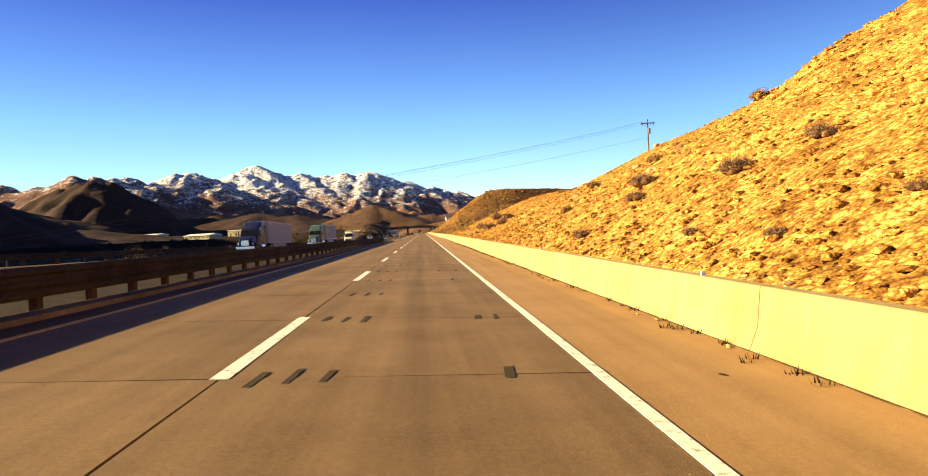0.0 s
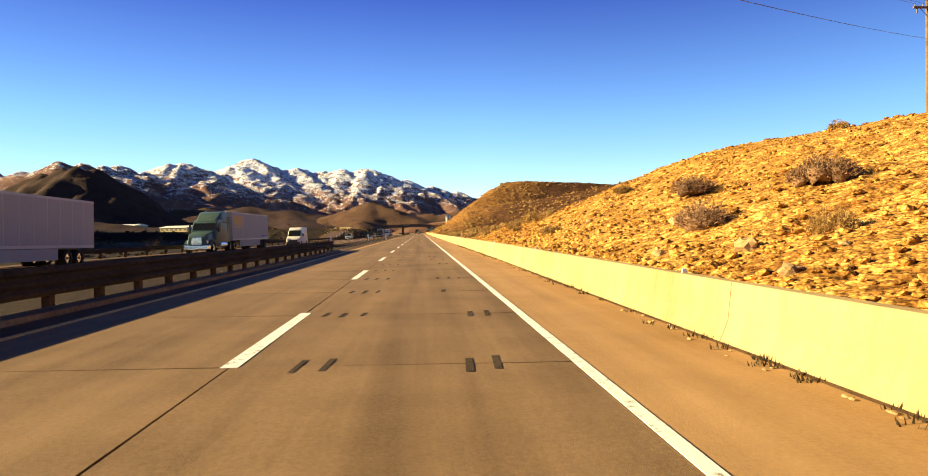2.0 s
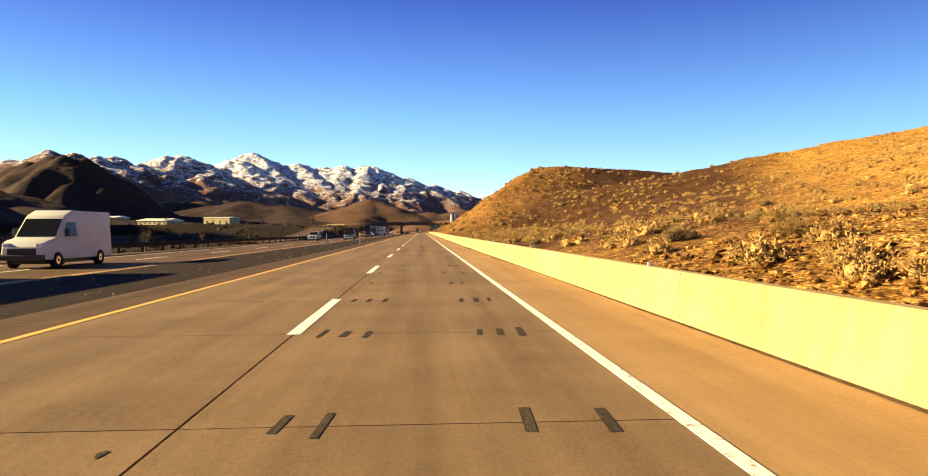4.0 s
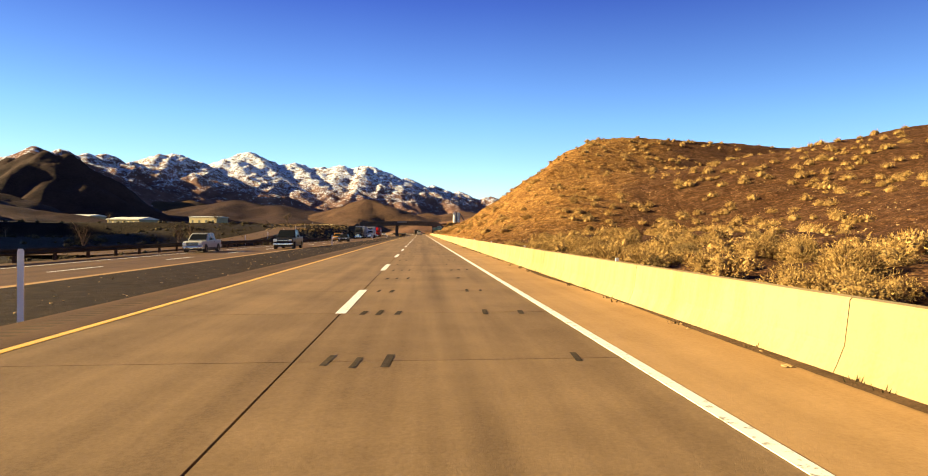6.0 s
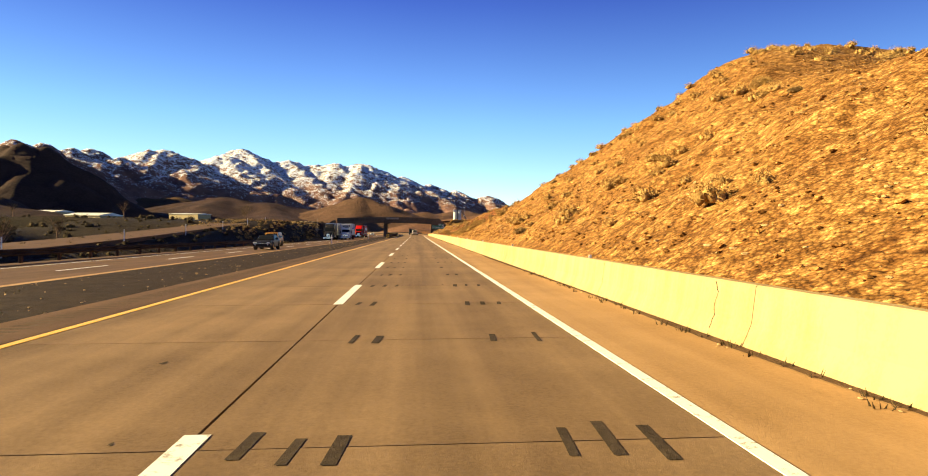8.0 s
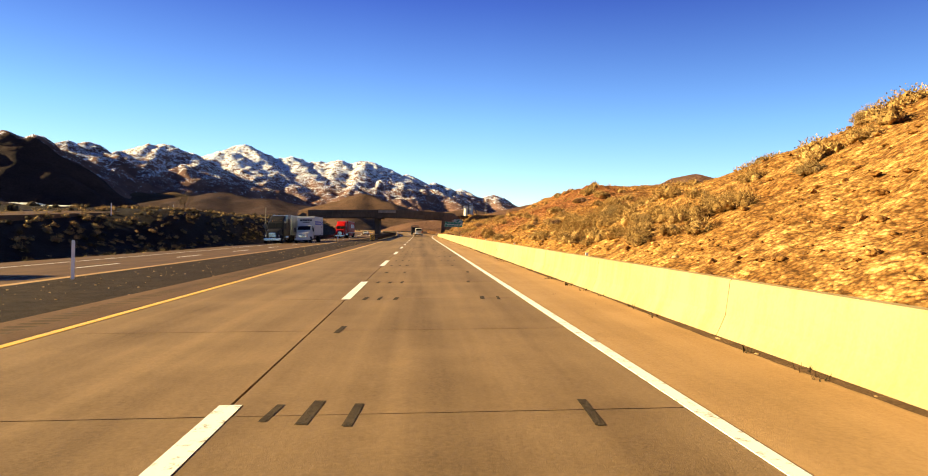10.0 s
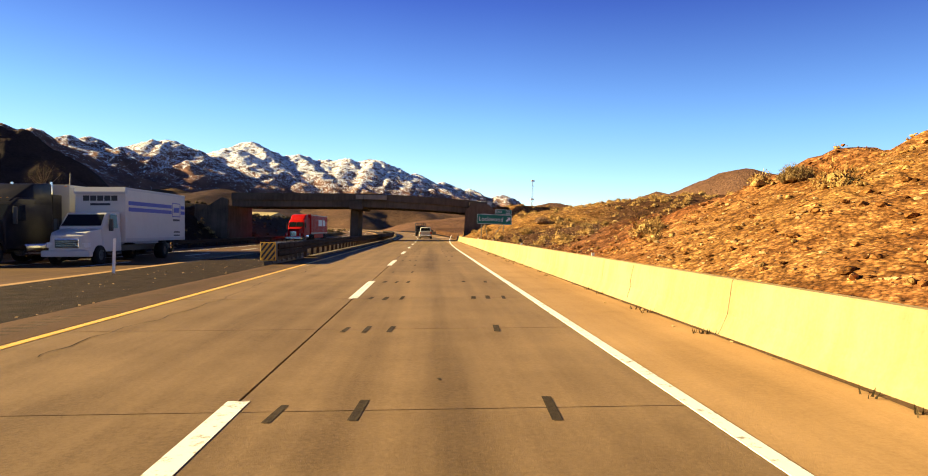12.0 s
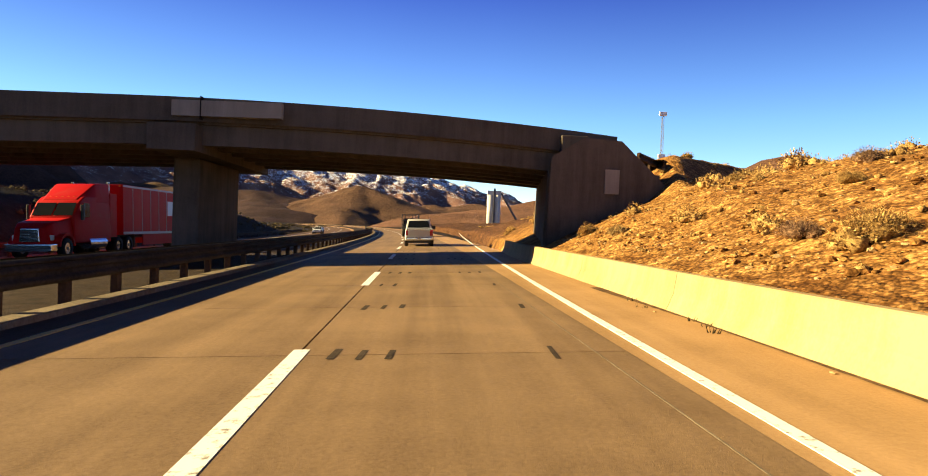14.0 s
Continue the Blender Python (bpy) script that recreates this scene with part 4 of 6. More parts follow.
exit_sign = tagged(new("exit_sign"), "green highway exit sign with white lettering and arrow on steel posts", "road sign")
exit_sign.location = (5.95, 420.4, float(lie(5.95, 420.4)))
exit_sign.rotation_euler = (0, 0, radians(6))
main = sign_face(exit_sign, "sign_panel", "green panel", 3.5, 0.98, pose(0, 0, 2.47, 0, 0, 0), SIGN_GREEN, SIGN_WHITE)
up = pose(0, 0, 0, 90, 0, 0)
letters("Lockwood", 0.58, SIGN_WHITE, main, pose(-1.58, -0.006, 0.0) @ up)
bm = bmesh.new()
for pts in (((-0.22, -0.10), (-0.10, -0.22), (0.12, 0.0), (0.0, 0.12)), ((-0.10, 0.24), (0.24, 0.24), (0.24, -0.10), (0.13, -0.02), (0.02, 0.14))):
    bm.faces.new([bm.verts.new((1.36 + x, -0.006, z)) for x, z in pts])
part("arrow", bm, SIGN_WHITE, main, "white arrow pointing up to one side")
tab = sign_face(exit_sign, "exit_tab", "green exit tab", 1.7, 0.52, pose(0.88, 0.0, 3.225, 0, 0, 0), SIGN_GREEN, SIGN_WHITE, 0.025)
letters("EXIT", 0.33, SIGN_WHITE, tab, pose(-0.78, -0.006, 0.0) @ up)
letters("22", 0.46, SIGN_WHITE, tab, pose(0.22, -0.006, 0.0) @ up)
for x in (-1.25, 0.95):
    part("post", rod((x, 0.07, 0.2), (x, 0.07, 2.95), 0.045), GALV, exit_sign, "round steel post")
part("brace", rod((-0.95, 0.08, 2.1), (-0.45, 0.3, 0.3), 0.035), GALV, exit_sign)
part("brace", rod((0.9, 0.08, 2.1), (-0.35, 0.35, 0.3), 0.035), GALV, exit_sign)
part("footing", block((-0.62, 0.12, 0.0), (-0.2, 0.5, 0.62), 0.03), BARRIER, exit_sign, "small concrete footing")


def delineator(x, y, z):
    o = tagged(new("delineator_post"), "slim white delineator post in the median", "post", "median delineators")
    part("blade", prism([(-0.05, -0.3), (0.05, -0.3), (0.05, 1.16), (0.03, 1.2), (-0.03, 1.2), (-0.05, 1.16)], -0.008, 0.008, "y"), WHITE_MARK, o)
    part("reflector", block((-0.04, -0.014, 1.0), (0.04, -0.008, 1.12)), SIGN_WHITE, o)
    o.location = (x, y, z + float(lie(x, y)))


for x, y, z in ((-8.2, 119, -0.06), (-6.95, 188.5, -0.06), (-10.4, 187.5, -0.06), (-11.1, 254, -0.06), (-11.1, 318, -0.06), (-11.2, 381, -0.06)):
    delineator(x, y, z)

warn = tagged(new("warning_sign"), "diamond warning sign seen from behind on a tall steel post", "road sign")
part("post", rod((0, 0, -1), (0, 0, 5.6), 0.06, 0.05), GALV, warn)
part("panel", prism([(0, 1.9), (0.55, 2.45), (0, 3.0), (-0.55, 2.45)], -0.08, -0.05, "y"), GALV, warn, "plain grey diamond panel")
warn.location = (-26.5, 406, float(ground_z(np.array([-26.5]), np.array([406.0]))[0]))

# ---- utility pole and wires across the highway ----
PX, PY = 39.9, 107.3
pz = float(hillside(np.array([PX]), np.array([PY]))[0])
pole = tagged(new("utility_pole"), "weathered wooden utility pole with a crossarm on the slope", "utility pole")
pole.location = (PX, PY, 0)
top = 18.9
part("shaft", rod((0, 0, pz - 0.5), (0, 0, top), 0.17, 0.11, 12), WOOD, pole)
part("crossarm", block((-1.25, -0.2, top - 0.75), (1.25, -0.06, top - 0.6), 0.01), WOOD, pole, "wooden crossarm")
for s in (-1, 1):
    part("brace", rod((s * 0.75, -0.14, top - 0.72), (0, -0.14, top - 1.45), 0.025, sides=6), GALV, pole)
    part("bushing", rod((s * 0.95, -0.13, top - 1.15), (s * 0.95, -0.13, top - 0.75), 0.05, sides=8), DARK, pole, "hanging insulator")
for x in (-1.1, -0.45, 0.45, 1.1):
    part("insulator", rod((x, -0.13, top - 0.6), (x, -0.13, top - 0.38), 0.06, 0.03, 8), GALV, pole)
part("transformer", rod((0.1, -0.36, top - 2.5), (0.1, -0.36, top - 1.6), 0.24, sides=14), GALV, pole, "small grey transformer can")


def wire(name, a, b, sag, r=0.012):
    cu = bpy.data.curves.new(name, "CURVE")
    cu.dimensions, cu.bevel_depth, cu.bevel_resolution = "3D", r, 1
    sp = cu.splines.new("POLY")
    n = 48
    sp.points.add(n)
    for i in range(n + 1):
        f = i / n
        p = Vector(a).lerp(Vector(b), f)
        p.z -= sag * 4 * f * (1 - f)
        sp.points[i].co = (*p, 1)
    cu.materials.append(DARK)
    ob = new(name, cu)
    return tagged(ob, "dark power line strung across the highway", "power line", "overhead wires")


FAR = (-75.0, 5.0, -5.0)
for dx, dz in ((-1.1, -0.4), (-0.3, -0.38), (1.1, -0.4), (0.0, -3.1)):
    wire("power_line", (PX + dx, PY - 0.13, top + dz), (FAR[0] + dx * 0.6, FAR[1] + dx, FAR[2] + (dz if dz > -1 else 0.2)), 2.0 if dz > -1 else 1.9)
pole2 = tagged(new("utility_pole"), "wooden utility pole on the valley side with a crossarm", "utility pole")
gz = float(ground_z(np.array([FAR[0]]), np.array([FAR[1]]))[0])
part("shaft", rod((FAR[0], FAR[1] + 0.12, gz - 1), (FAR[0], FAR[1] + 0.12, FAR[2]), 0.2, 0.12, 10), WOOD, pole2)
part("crossarm", block((FAR[0] - 1.2, FAR[1] - 0.1, FAR[2] - 0.55), (FAR[0] + 1.2, FAR[1] + 0.05, FAR[2] - 0.42)), WOOD, pole2)

mast = tagged(new("radio_mast"), "slender lattice radio mast with small antennas on the bank", "mast")
mx, my = 16.6, 463.0
mz = float(hillside(np.array([mx]), np.array([my]))[0])
for a in range(3):
    c, s = math.cos(a * 2.094) * 0.14, math.sin(a * 2.094) * 0.14
    part("leg", rod((mx + c, my + s, mz - 0.3), (mx + c * 0.6, my + s * 0.6, 10.3), 0.013, sides=6), GALV, mast)
bm = bmesh.new()
for i in range(14):
    z = mz + 0.3 + i * (10.0 - mz) / 14
    for a in range(3):
        p, q = a * 2.094, (a + 1) * 2.094
        join(bm, rod((mx + math.cos(p) * 0.12, my + math.sin(p) * 0.12, z), (mx + math.cos(q) * 0.12, my + math.sin(q) * 0.12, z + 0.35), 0.01, sides=4))
part("lacing", bm, GALV, mast)
for z in (7.2, 10.3):
    part("antenna", block((mx - 0.28, my - 0.1, z - 0.15), (mx + 0.28, my + 0.05, z + 0.15), 0.03), WHITE_MARK, mast, "small white antenna")


# ---- vehicles; each is built facing -y, its front bumper at y = 0, wheels on z = 0 ----
def wheel(parent, x, y, r, w, rim=CHROME):
    bm = bmesh.new()
    prof = [(0.55 * r, -0.5 * w), (0.93 * r, -0.5 * w), (r, -0.38 * w), (r, 0.38 * w), (0.93 * r, 0.5 * w), (0.55 * r, 0.5 * w)]
    n = 22
    rings = [[bm.verts.new((s, math.cos(6.28319 * i / n) * q, math.sin(6.28319 * i / n) * q)) for q, s in prof] for i in range(n)]
    for i in range(n):
        for j in range(len(prof) - 1):
            bm.faces.new((rings[i][j], rings[i][j + 1], rings[(i + 1) % n][j + 1], rings[(i + 1) % n][j]))
    bmesh.ops.recalc_face_normals(bm, faces=bm.faces)
    wh = part("wheel", bm, BLACK, parent, "", True)
    wh.location = (x, y, r)
    part("rim", rod((-0.42 * w, 0, 0), (0.42 * w, 0, 0), 0.58 * r, sides=16), rim, wh, "metal rim")
    part("hub", rod((-0.48 * w, 0, 0), (0.48 * w, 0, 0), 0.16 * r, sides=10), DARK, wh)


def tapered(sections, inset, bm=None):
    """A body from cross-sections along y: (y, z0, z1, half width at z0, half width at z1)."""
    bm2 = bmesh.new()
    rings = [[bm2.verts.new(p) for p in ((-a, y, z0), (a, y, z0), (b, y, z1), (-b, y, z1))] for y, z0, z1, a, b in sections]
    for r, s in zip(rings, rings[1:]):
        for j in range(4):
            bm2.faces.new((r[j], r[(j + 1) % 4], s[(j + 1) % 4], s[j]))
    bm2.faces.new(rings[0])
    bm2.faces.new(rings[-1][::-1])
    bmesh.ops.recalc_face_normals(bm2, faces=bm2.faces)
    if inset:
        bmesh.ops.bevel(bm2, geom=bm2.edges[:], offset=inset, segments=3, affect="EDGES", profile=0.6)
    return join(bm, bm2)


def light_vehicle(name, label, category, col, kind, tail=False):
    """kind: pickup, suv or sedan."""
    o = tagged(new(name), label, category, "vehicles on the highway")
    L, H, hw = {"pickup": (5.8, 1.92, 1.0), "suv": (4.8, 1.78, 0.95), "sedan": (4.6, 1.45, 0.9)}[kind]
    belt = {"pickup": 1.18, "suv": 1.08, "sedan": 0.95}[kind]
    hood = belt - 0.06
    part("body", tapered([(0.0, 0.42, hood - 0.16, hw - 0.1, hw - 0.14), (0.25, 0.36, hood - 0.03, hw - 0.02, hw - 0.07), (1.4, 0.36, hood + 0.02, hw, hw - 0.05),
                          (1.6, 0.36, belt, hw, hw - 0.03), (L - 0.25, 0.40, belt, hw, hw - 0.03), (L, 0.48, belt - 0.04, hw - 0.06, hw - 0.08)], 0.05), col, o, "painted body", True)
    c0, c1 = 1.45, {"pickup": 4.05, "suv": L - 0.1, "sedan": L - 0.5}[kind]
    rake = {"pickup": 0.35, "suv": 0.4, "sedan": 0.9}[kind]
    part("cabin", tapered([(c0, belt - 0.03, belt + 0.04, hw - 0.05, hw - 0.08), (c0 + 0.75, belt - 0.03, H - 0.02, hw - 0.05, hw - 0.22), (c1 - rake, belt - 0.03, H, hw - 0.05, hw - 0.2), (c1, belt - 0.03, belt + 0.1, hw - 0.05, hw - 0.1)], 0.04), col, o, "cab roof and pillars", True)
    zt, zb = H - 0.12, belt + 0.06

    def face(z):
        return c0 + 0.75 * (z - belt - 0.04) / (H - belt - 0.06) - 0.018

    # screens and side windows stand slightly proud of the cabin
    bm = bmesh.new()
    bm.faces.new([bm.verts.new(p) for p in ((-hw + 0.16, face(zb), zb), (hw - 0.16, face(zb), zb), (hw - 0.28, face(zt), zt), (-hw + 0.28, face(zt), zt))])
    part("windscreen", bm, GLASS, o, "dark windscreen")
    bm = bmesh.new()
    k = rake / (H - belt - 0.1)
    bm.faces.new([bm.verts.new(p) for p in ((hw - 0.2, c1 + 0.012 - 0.02, zb + 0.06), (-hw + 0.2, c1 + 0.012 - 0.02, zb + 0.06), (-hw + 0.3, c1 + 0.02 - (zt - belt - 0.1) * k, zt), (hw - 0.3, c1 + 0.02 - (zt - belt - 0.1) * k, zt))])
    part("rear_window", bm, GLASS, o, "dark rear window")
    for s in (-1, 1):
        mid = (c0 + c1) / 2 + 0.1
        for a, b in ((c0 + 0.78, mid - 0.04), (mid + 0.04, c1 - rake - 0.08)):
            bm = bmesh.new()
            bm.faces.new([bm.verts.new(p) for p in ((s * (hw - 0.062), a - 0.2 * (a < mid - 0.5), zb), (s * (hw - 0.062), b, zb), (s * (hw - 0.192), b, zt), (s * (hw - 0.192), a + 0.1, zt))])
            part("side_window", bm, GLASS, o)
        part("mirror", block((s * hw - 0.02 + 0.0 * s, c0 + 0.55, belt + 0.02), (s * (hw + 0.24), c0 + 0.68, belt + 0.24), 0.03), DARK if kind != "sedan" else col, o, "side mirror")
        part("headlight", block((s * (hw - 0.42), -0.02, hood - 0.34), (s * (hw - 0.12), 0.12, hood - 0.16), 0.03), LAMP_CLEAR, o)
        part("tail_light", block((s * (hw - 0.24), L - 0.08, belt - 0.42), (s * (hw - 0.06), L + 0.012, belt - 0.06), 0.02), LAMP_RED, o)
        part("wheel_arch", rod((s * (hw - 0.2), 0.95, 0.40), (s * (hw + 0.004), 0.95, 0.40), 0.46, sides=20), DARK, o)
        part("wheel_arch", rod((s * (hw - 0.2), L - 1.15, 0.40), (s * (hw + 0.004), L - 1.15, 0.40), 0.46, sides=20), DARK, o)
        wheel(o, s * (hw - 0.10), 0.95, 0.38, 0.26)
        wheel(o, s * (hw - 0.10), L - 1.15, 0.38, 0.26)
    part("grille", block((-hw + 0.45, -0.03, hood - 0.42), (hw - 0.45, 0.1, hood - 0.12), 0.03), DARK, o, "dark grille")
    part("bumper", block((-hw + 0.05, -0.09, 0.40), (hw - 0.05, 0.16, 0.62), 0.05), CHROME if kind == "pickup" else col, o, "front bumper")
    part("rear_bumper", block((-hw + 0.06, L - 0.12, 0.44), (hw - 0.06, L + 0.12, 0.64), 0.05), CHROME if kind == "pickup" else col, o, "rear bumper")
    part("number_plate", block((-0.16, L + 0.11, 0.50), (0.16, L + 0.128, 0.62)), PLATE, o)
    if kind == "pickup":
        part("tailgate", block((-hw + 0.26, L - 0.04, 0.66), (hw - 0.26, L + 0.015, belt + 0.01), 0.02), col, o, "tailgate")
        part("bed_floor", block((-hw + 0.14, c1 + 0.15, belt - 0.02), (hw - 0.14, L - 0.1, belt + 0.012)), DARK, o, "dark open bed")
        for s in (-1, 1):
            part("bed_rail", block((s * (hw - 0.10) - 0.05, c1 + 0.05, belt - 0.01), (s * (hw - 0.10) + 0.05, L - 0.05, belt + 0.05), 0.015), col, o)
    part("windscreen_frame", block((-hw + 0.25, c0 + 0.70, H - 0.10), (hw - 0.25, c0 + 0.82, H + 0.005), 0.02), col, o)
    for s in (-1, 1):
        part("rocker", block((s * (hw - 0.012) - 0.02, 1.45, 0.34), (s * (hw - 0.012) + 0.02, L - 1.65, 0.50), 0.01), DARK, o, "dark lower sill")
        part("fog_light", rod((s * (hw - 0.3), -0.10, 0.50), (s * (hw - 0.3), -0.05, 0.50), 0.06, sides=10), LAMP_CLEAR, o)
        for y in (2.35, 3.35):
            part("door_handle", block((s * (hw - 0.01) - 0.015, y, belt - 0.16), (s * (hw - 0.01) + 0.015, y + 0.16, belt - 0.12), 0.008), DARK, o)
    part("grille_bar", block((-hw + 0.40, -0.045, hood - 0.29), (hw - 0.40, -0.02, hood - 0.24), 0.008), CHROME, o, "bright bar across the grille")
    part("underbody", block((-hw + 0.2, 0.4, 0.22), (hw - 0.2, L - 0.3, 0.42)), DARK, o)
    return o


def trailer_box(o, y0, y1, z0, z1, hw, mat, ribs=True, name="trailer"):
    t = part(name, block((-hw, y0, z0), (hw, y1, z1), 0.03), mat, o, "long box trailer" if name == "trailer" else "cargo box")
    part("top_rail", block((-hw - 0.012, y0 + 0.02, z1 - 0.14), (hw + 0.012, y1 - 0.02, z1 - 0.02), 0.01), P_SILVER, t)
    part("bottom_rail", block((-hw - 0.012, y0 + 0.02, z0 + 0.02), (hw + 0.012, y1 - 0.02, z0 + 0.18), 0.01), P_SILVER, t)
    if ribs:
        n = int((y1 - y0) / 1.22)
        rib = mesh_from("seam", block((-hw - 0.008, -0.02, z0 + 0.18), (hw + 0.008, 0.02, z1 - 0.14)))
        for i in range(1, n):
            q = part("seam", rib, P_SILVER, t)
            q.location = (0, y0 + (y1 - y0) * i / n, 0)
    for s in (-1, 1):
        part("rear_door", block((0.02 * s if s > 0 else -hw + 0.06, y1 - 0.01, z0 + 0.1), (hw - 0.06 if s > 0 else 0.02 * s, y1 + 0.025, z1 - 0.1), 0.01), mat, t)
        part("marker_light", block((s * hw * 0.8 - 0.06, y1, z0 + 0.03), (s * hw * 0.8 + 0.06, y1 + 0.03, z0 + 0.09)), LAMP_RED, t)
        part("clearance_light", block((s * hw * 0.85 - 0.05, y0 - 0.02, z1 - 0.12), (s * hw * 0.85 + 0.05, y0, z1 - 0.06)), AMBER, t)
    return t


def semi(label, col, box_mat, length=15.2):
    o = tagged(new("semi_truck"), label, "semi truck", "vehicles on the highway")
    hw = 1.2
    part("hood", tapered([(0.15, 0.75, 1.55, 0.85, 0.72), (0.5, 0.65, 1.80, 1.0, 0.82), (2.1, 0.65, 2.1, 1.1, 0.95)], 0.08), col, o, "sloping hood", True)
    part("cab", tapered([(1.95, 0.75, 2.15, 1.15, 1.1), (2.6, 0.75, 2.95, 1.2, 1.1), (3.0, 0.75, 3.2, 1.2, 1.1), (5.6, 0.75, 3.3, 1.22, 1.15)], 0.08), col, o, "tall sleeper cab", True)
    part("roof_fairing", tapered([(2.7, 2.9, 3.05, 1.05, 0.85), (4.2, 2.9, 3.95, 1.15, 1.05), (5.6, 2.9, 4.05, 1.18, 1.1)], 0.08), col, o, "roof fairing", True)
    bm = bmesh.new()
    for s in (-1, 1):
        x0, x1 = (s * 0.04, s * 1.0) if s > 0 else (s * 1.0, s * 0.04)
        bm.faces.new([bm.verts.new(p) for p in ((x0, 1.97, 2.2), (x1, 1.97, 2.2), (x1 * 0.95, 2.505, 2.86), (x0, 2.505, 2.86))])
    part("windscreen", bm, GLASS, o, "split dark windscreen")
    part("grille", tapered([(0.06, 0.85, 1.5, 0.48, 0.42), (0.2, 0.85, 1.55, 0.5, 0.45)], 0.03), CHROME, o, "chrome grille")
    for i in range(7):
        part("grille_bar", block((-0.40, 0.03, 0.93 + i * 0.08), (0.40, 0.07, 0.955 + i * 0.08)), DARK, o)
    part("bumper", tapered([(-0.05, 0.38, 0.76, 1.1, 1.1), (0.3, 0.38, 0.78, 1.2, 1.2)], 0.05), CHROME, o, "chrome bumper")
    for s in (-1, 1):
        part("headlight", block((s * 0.78 - 0.17, 0.28, 0.92), (s * 0.78 + 0.17, 0.5, 1.2), 0.05), LAMP_CLEAR, o)
        bm = bmesh.new()
        bm.faces.new([bm.verts.new(p) for p in ((s * 1.212, 2.45, 2.1), (s * 1.212, 3.3, 2.1), (s * 1.195, 3.3, 2.85), (s * 1.195, 2.75, 2.85))])
        part("side_window", bm, GLASS, o)
        part("mirror", block((s * 1.35 - 0.08, 2.25, 1.95), (s * 1.35 + 0.08, 2.4, 2.75), 0.03), DARK, o, "tall side mirror")
        arch = [(1.15 + 0.72 * math.cos(k * math.pi / 8), 0.62 + 0.66 * math.sin(k * math.pi / 8)) for k in range(9)]
        inner = [(1.15 + 0.60 * math.cos(k * math.pi / 8), 0.62 + 0.54 * math.sin(k * math.pi / 8)) for k in range(8, -1, -1)]
        part("fender", prism(arch + inner, s * 1.08 - 0.15, s * 1.08 + 0.15, "x"), col, o, "wheel fender")
        part("fuel_tank", rod((s * 1.0, 3.2, 0.72), (s * 1.0, 5.0, 0.72), 0.32, sides=18), CHROME, o, "polished fuel tank")
        part("exhaust_stack", rod((s * 0.98, 5.75, 0.9), (s * 0.98, 5.75, 4.15), 0.075, sides=12), CHROME, o, "chrome exhaust stack")
        part("fairing", block((s * 1.16 - 0.03, 5.55, 1.0), (s * 1.16 + 0.03, 6.35, 3.5), 0.02), col, o)
        wheel(o, s * 1.08, 1.15, 0.52, 0.3)
        for y in (6.5, 7.8):
            wheel(o, s * 0.95, y, 0.52, 0.55)
        for y in (6.9 + length - 2.9, 6.9 + length - 1.6):
            wheel(o, s * 0.95, y, 0.52, 0.55)
        part("side_skirt", block((s * 1.24 - 0.02, 9.6, 0.45), (s * 1.24 + 0.02, 6.9 + length - 4.0, 1.1), 0.01), box_mat, o)
    for i in range(5):
        part("cab_light", block((-0.6 + 0.3 * i - 0.05, 2.95, 3.13), (-0.6 + 0.3 * i + 0.05, 3.1, 3.22), 0.015), AMBER, o)
    part("chassis", block((-0.45, 0.4, 0.62), (0.45, 8.6, 0.92)), DARK, o)
    trailer_box(o, 6.9, 6.9 + length, 1.12, 4.1, 1.29, box_mat)
    part("trailer_frame", block((-0.5, 8, 0.9), (0.5, 6.7 + length, 1.12)), DARK, o)
    part("landing_gear", block((-0.9, 9.2, 0.35), (0.9, 9.35, 1.1), 0.02), DARK, o)
    part("underride_bar", block((-1.1, 6.75 + length, 0.5), (1.1, 6.88 + length, 0.65), 0.01), DARK, o)
    return o


def decal_bars(o, x, rows, mat, label):
    """Plain bars where lettering stands: (y0, y1, z0, z1) on the side at x."""
    for y0, y1, z0, z1 in rows:
        part("lettering_bar", block((min(x, x * 1.004), y0, z0), (max(x, x * 1.004), y1, z1)), mat, o, label)


truck_a = semi("semi truck with dark navy cab and plain pale trailer", P_NAVY, P_TRAILER)
lay(truck_a, -22.3, 80.5, -0.22)
truck_b = semi("semi truck with dark green cab and gold-lettered white trailer", P_TEAL, P_TRAILER)
for s in (1.30, -1.30):
    decal_bars(truck_b, s, [(7.5 + 0.62 * i, 7.95 + 0.62 * i, 2.75, 3.75) for i in range(6)], GOLD_MARK, "plain gold bars of lettering")
    decal_bars(truck_b, s, [(7.5, 11.0, 2.45, 2.58)], GOLD_MARK, "thin gold line")
    decal_bars(truck_b, s, [(18.6, 21.6, 1.45, 1.62)], BLUE_MARK, "small blue mark")
lay(truck_b, -20.6, 120.0, -0.22)
truck_c = semi("bright red semi truck and red trailer with white marks", P_RED, P_RED)
for s in (1.30, -1.30):
    decal_bars(truck_c, s, [(13.4, 17.0, 2.35, 3.35), (17.5, 19.8, 2.35, 3.35), (20.6, 21.1, 2.5, 3.0)], WHITE_MARK, "plain white bars in place of lettering")
lay(truck_c, -19.6, 449.5, -0.22)


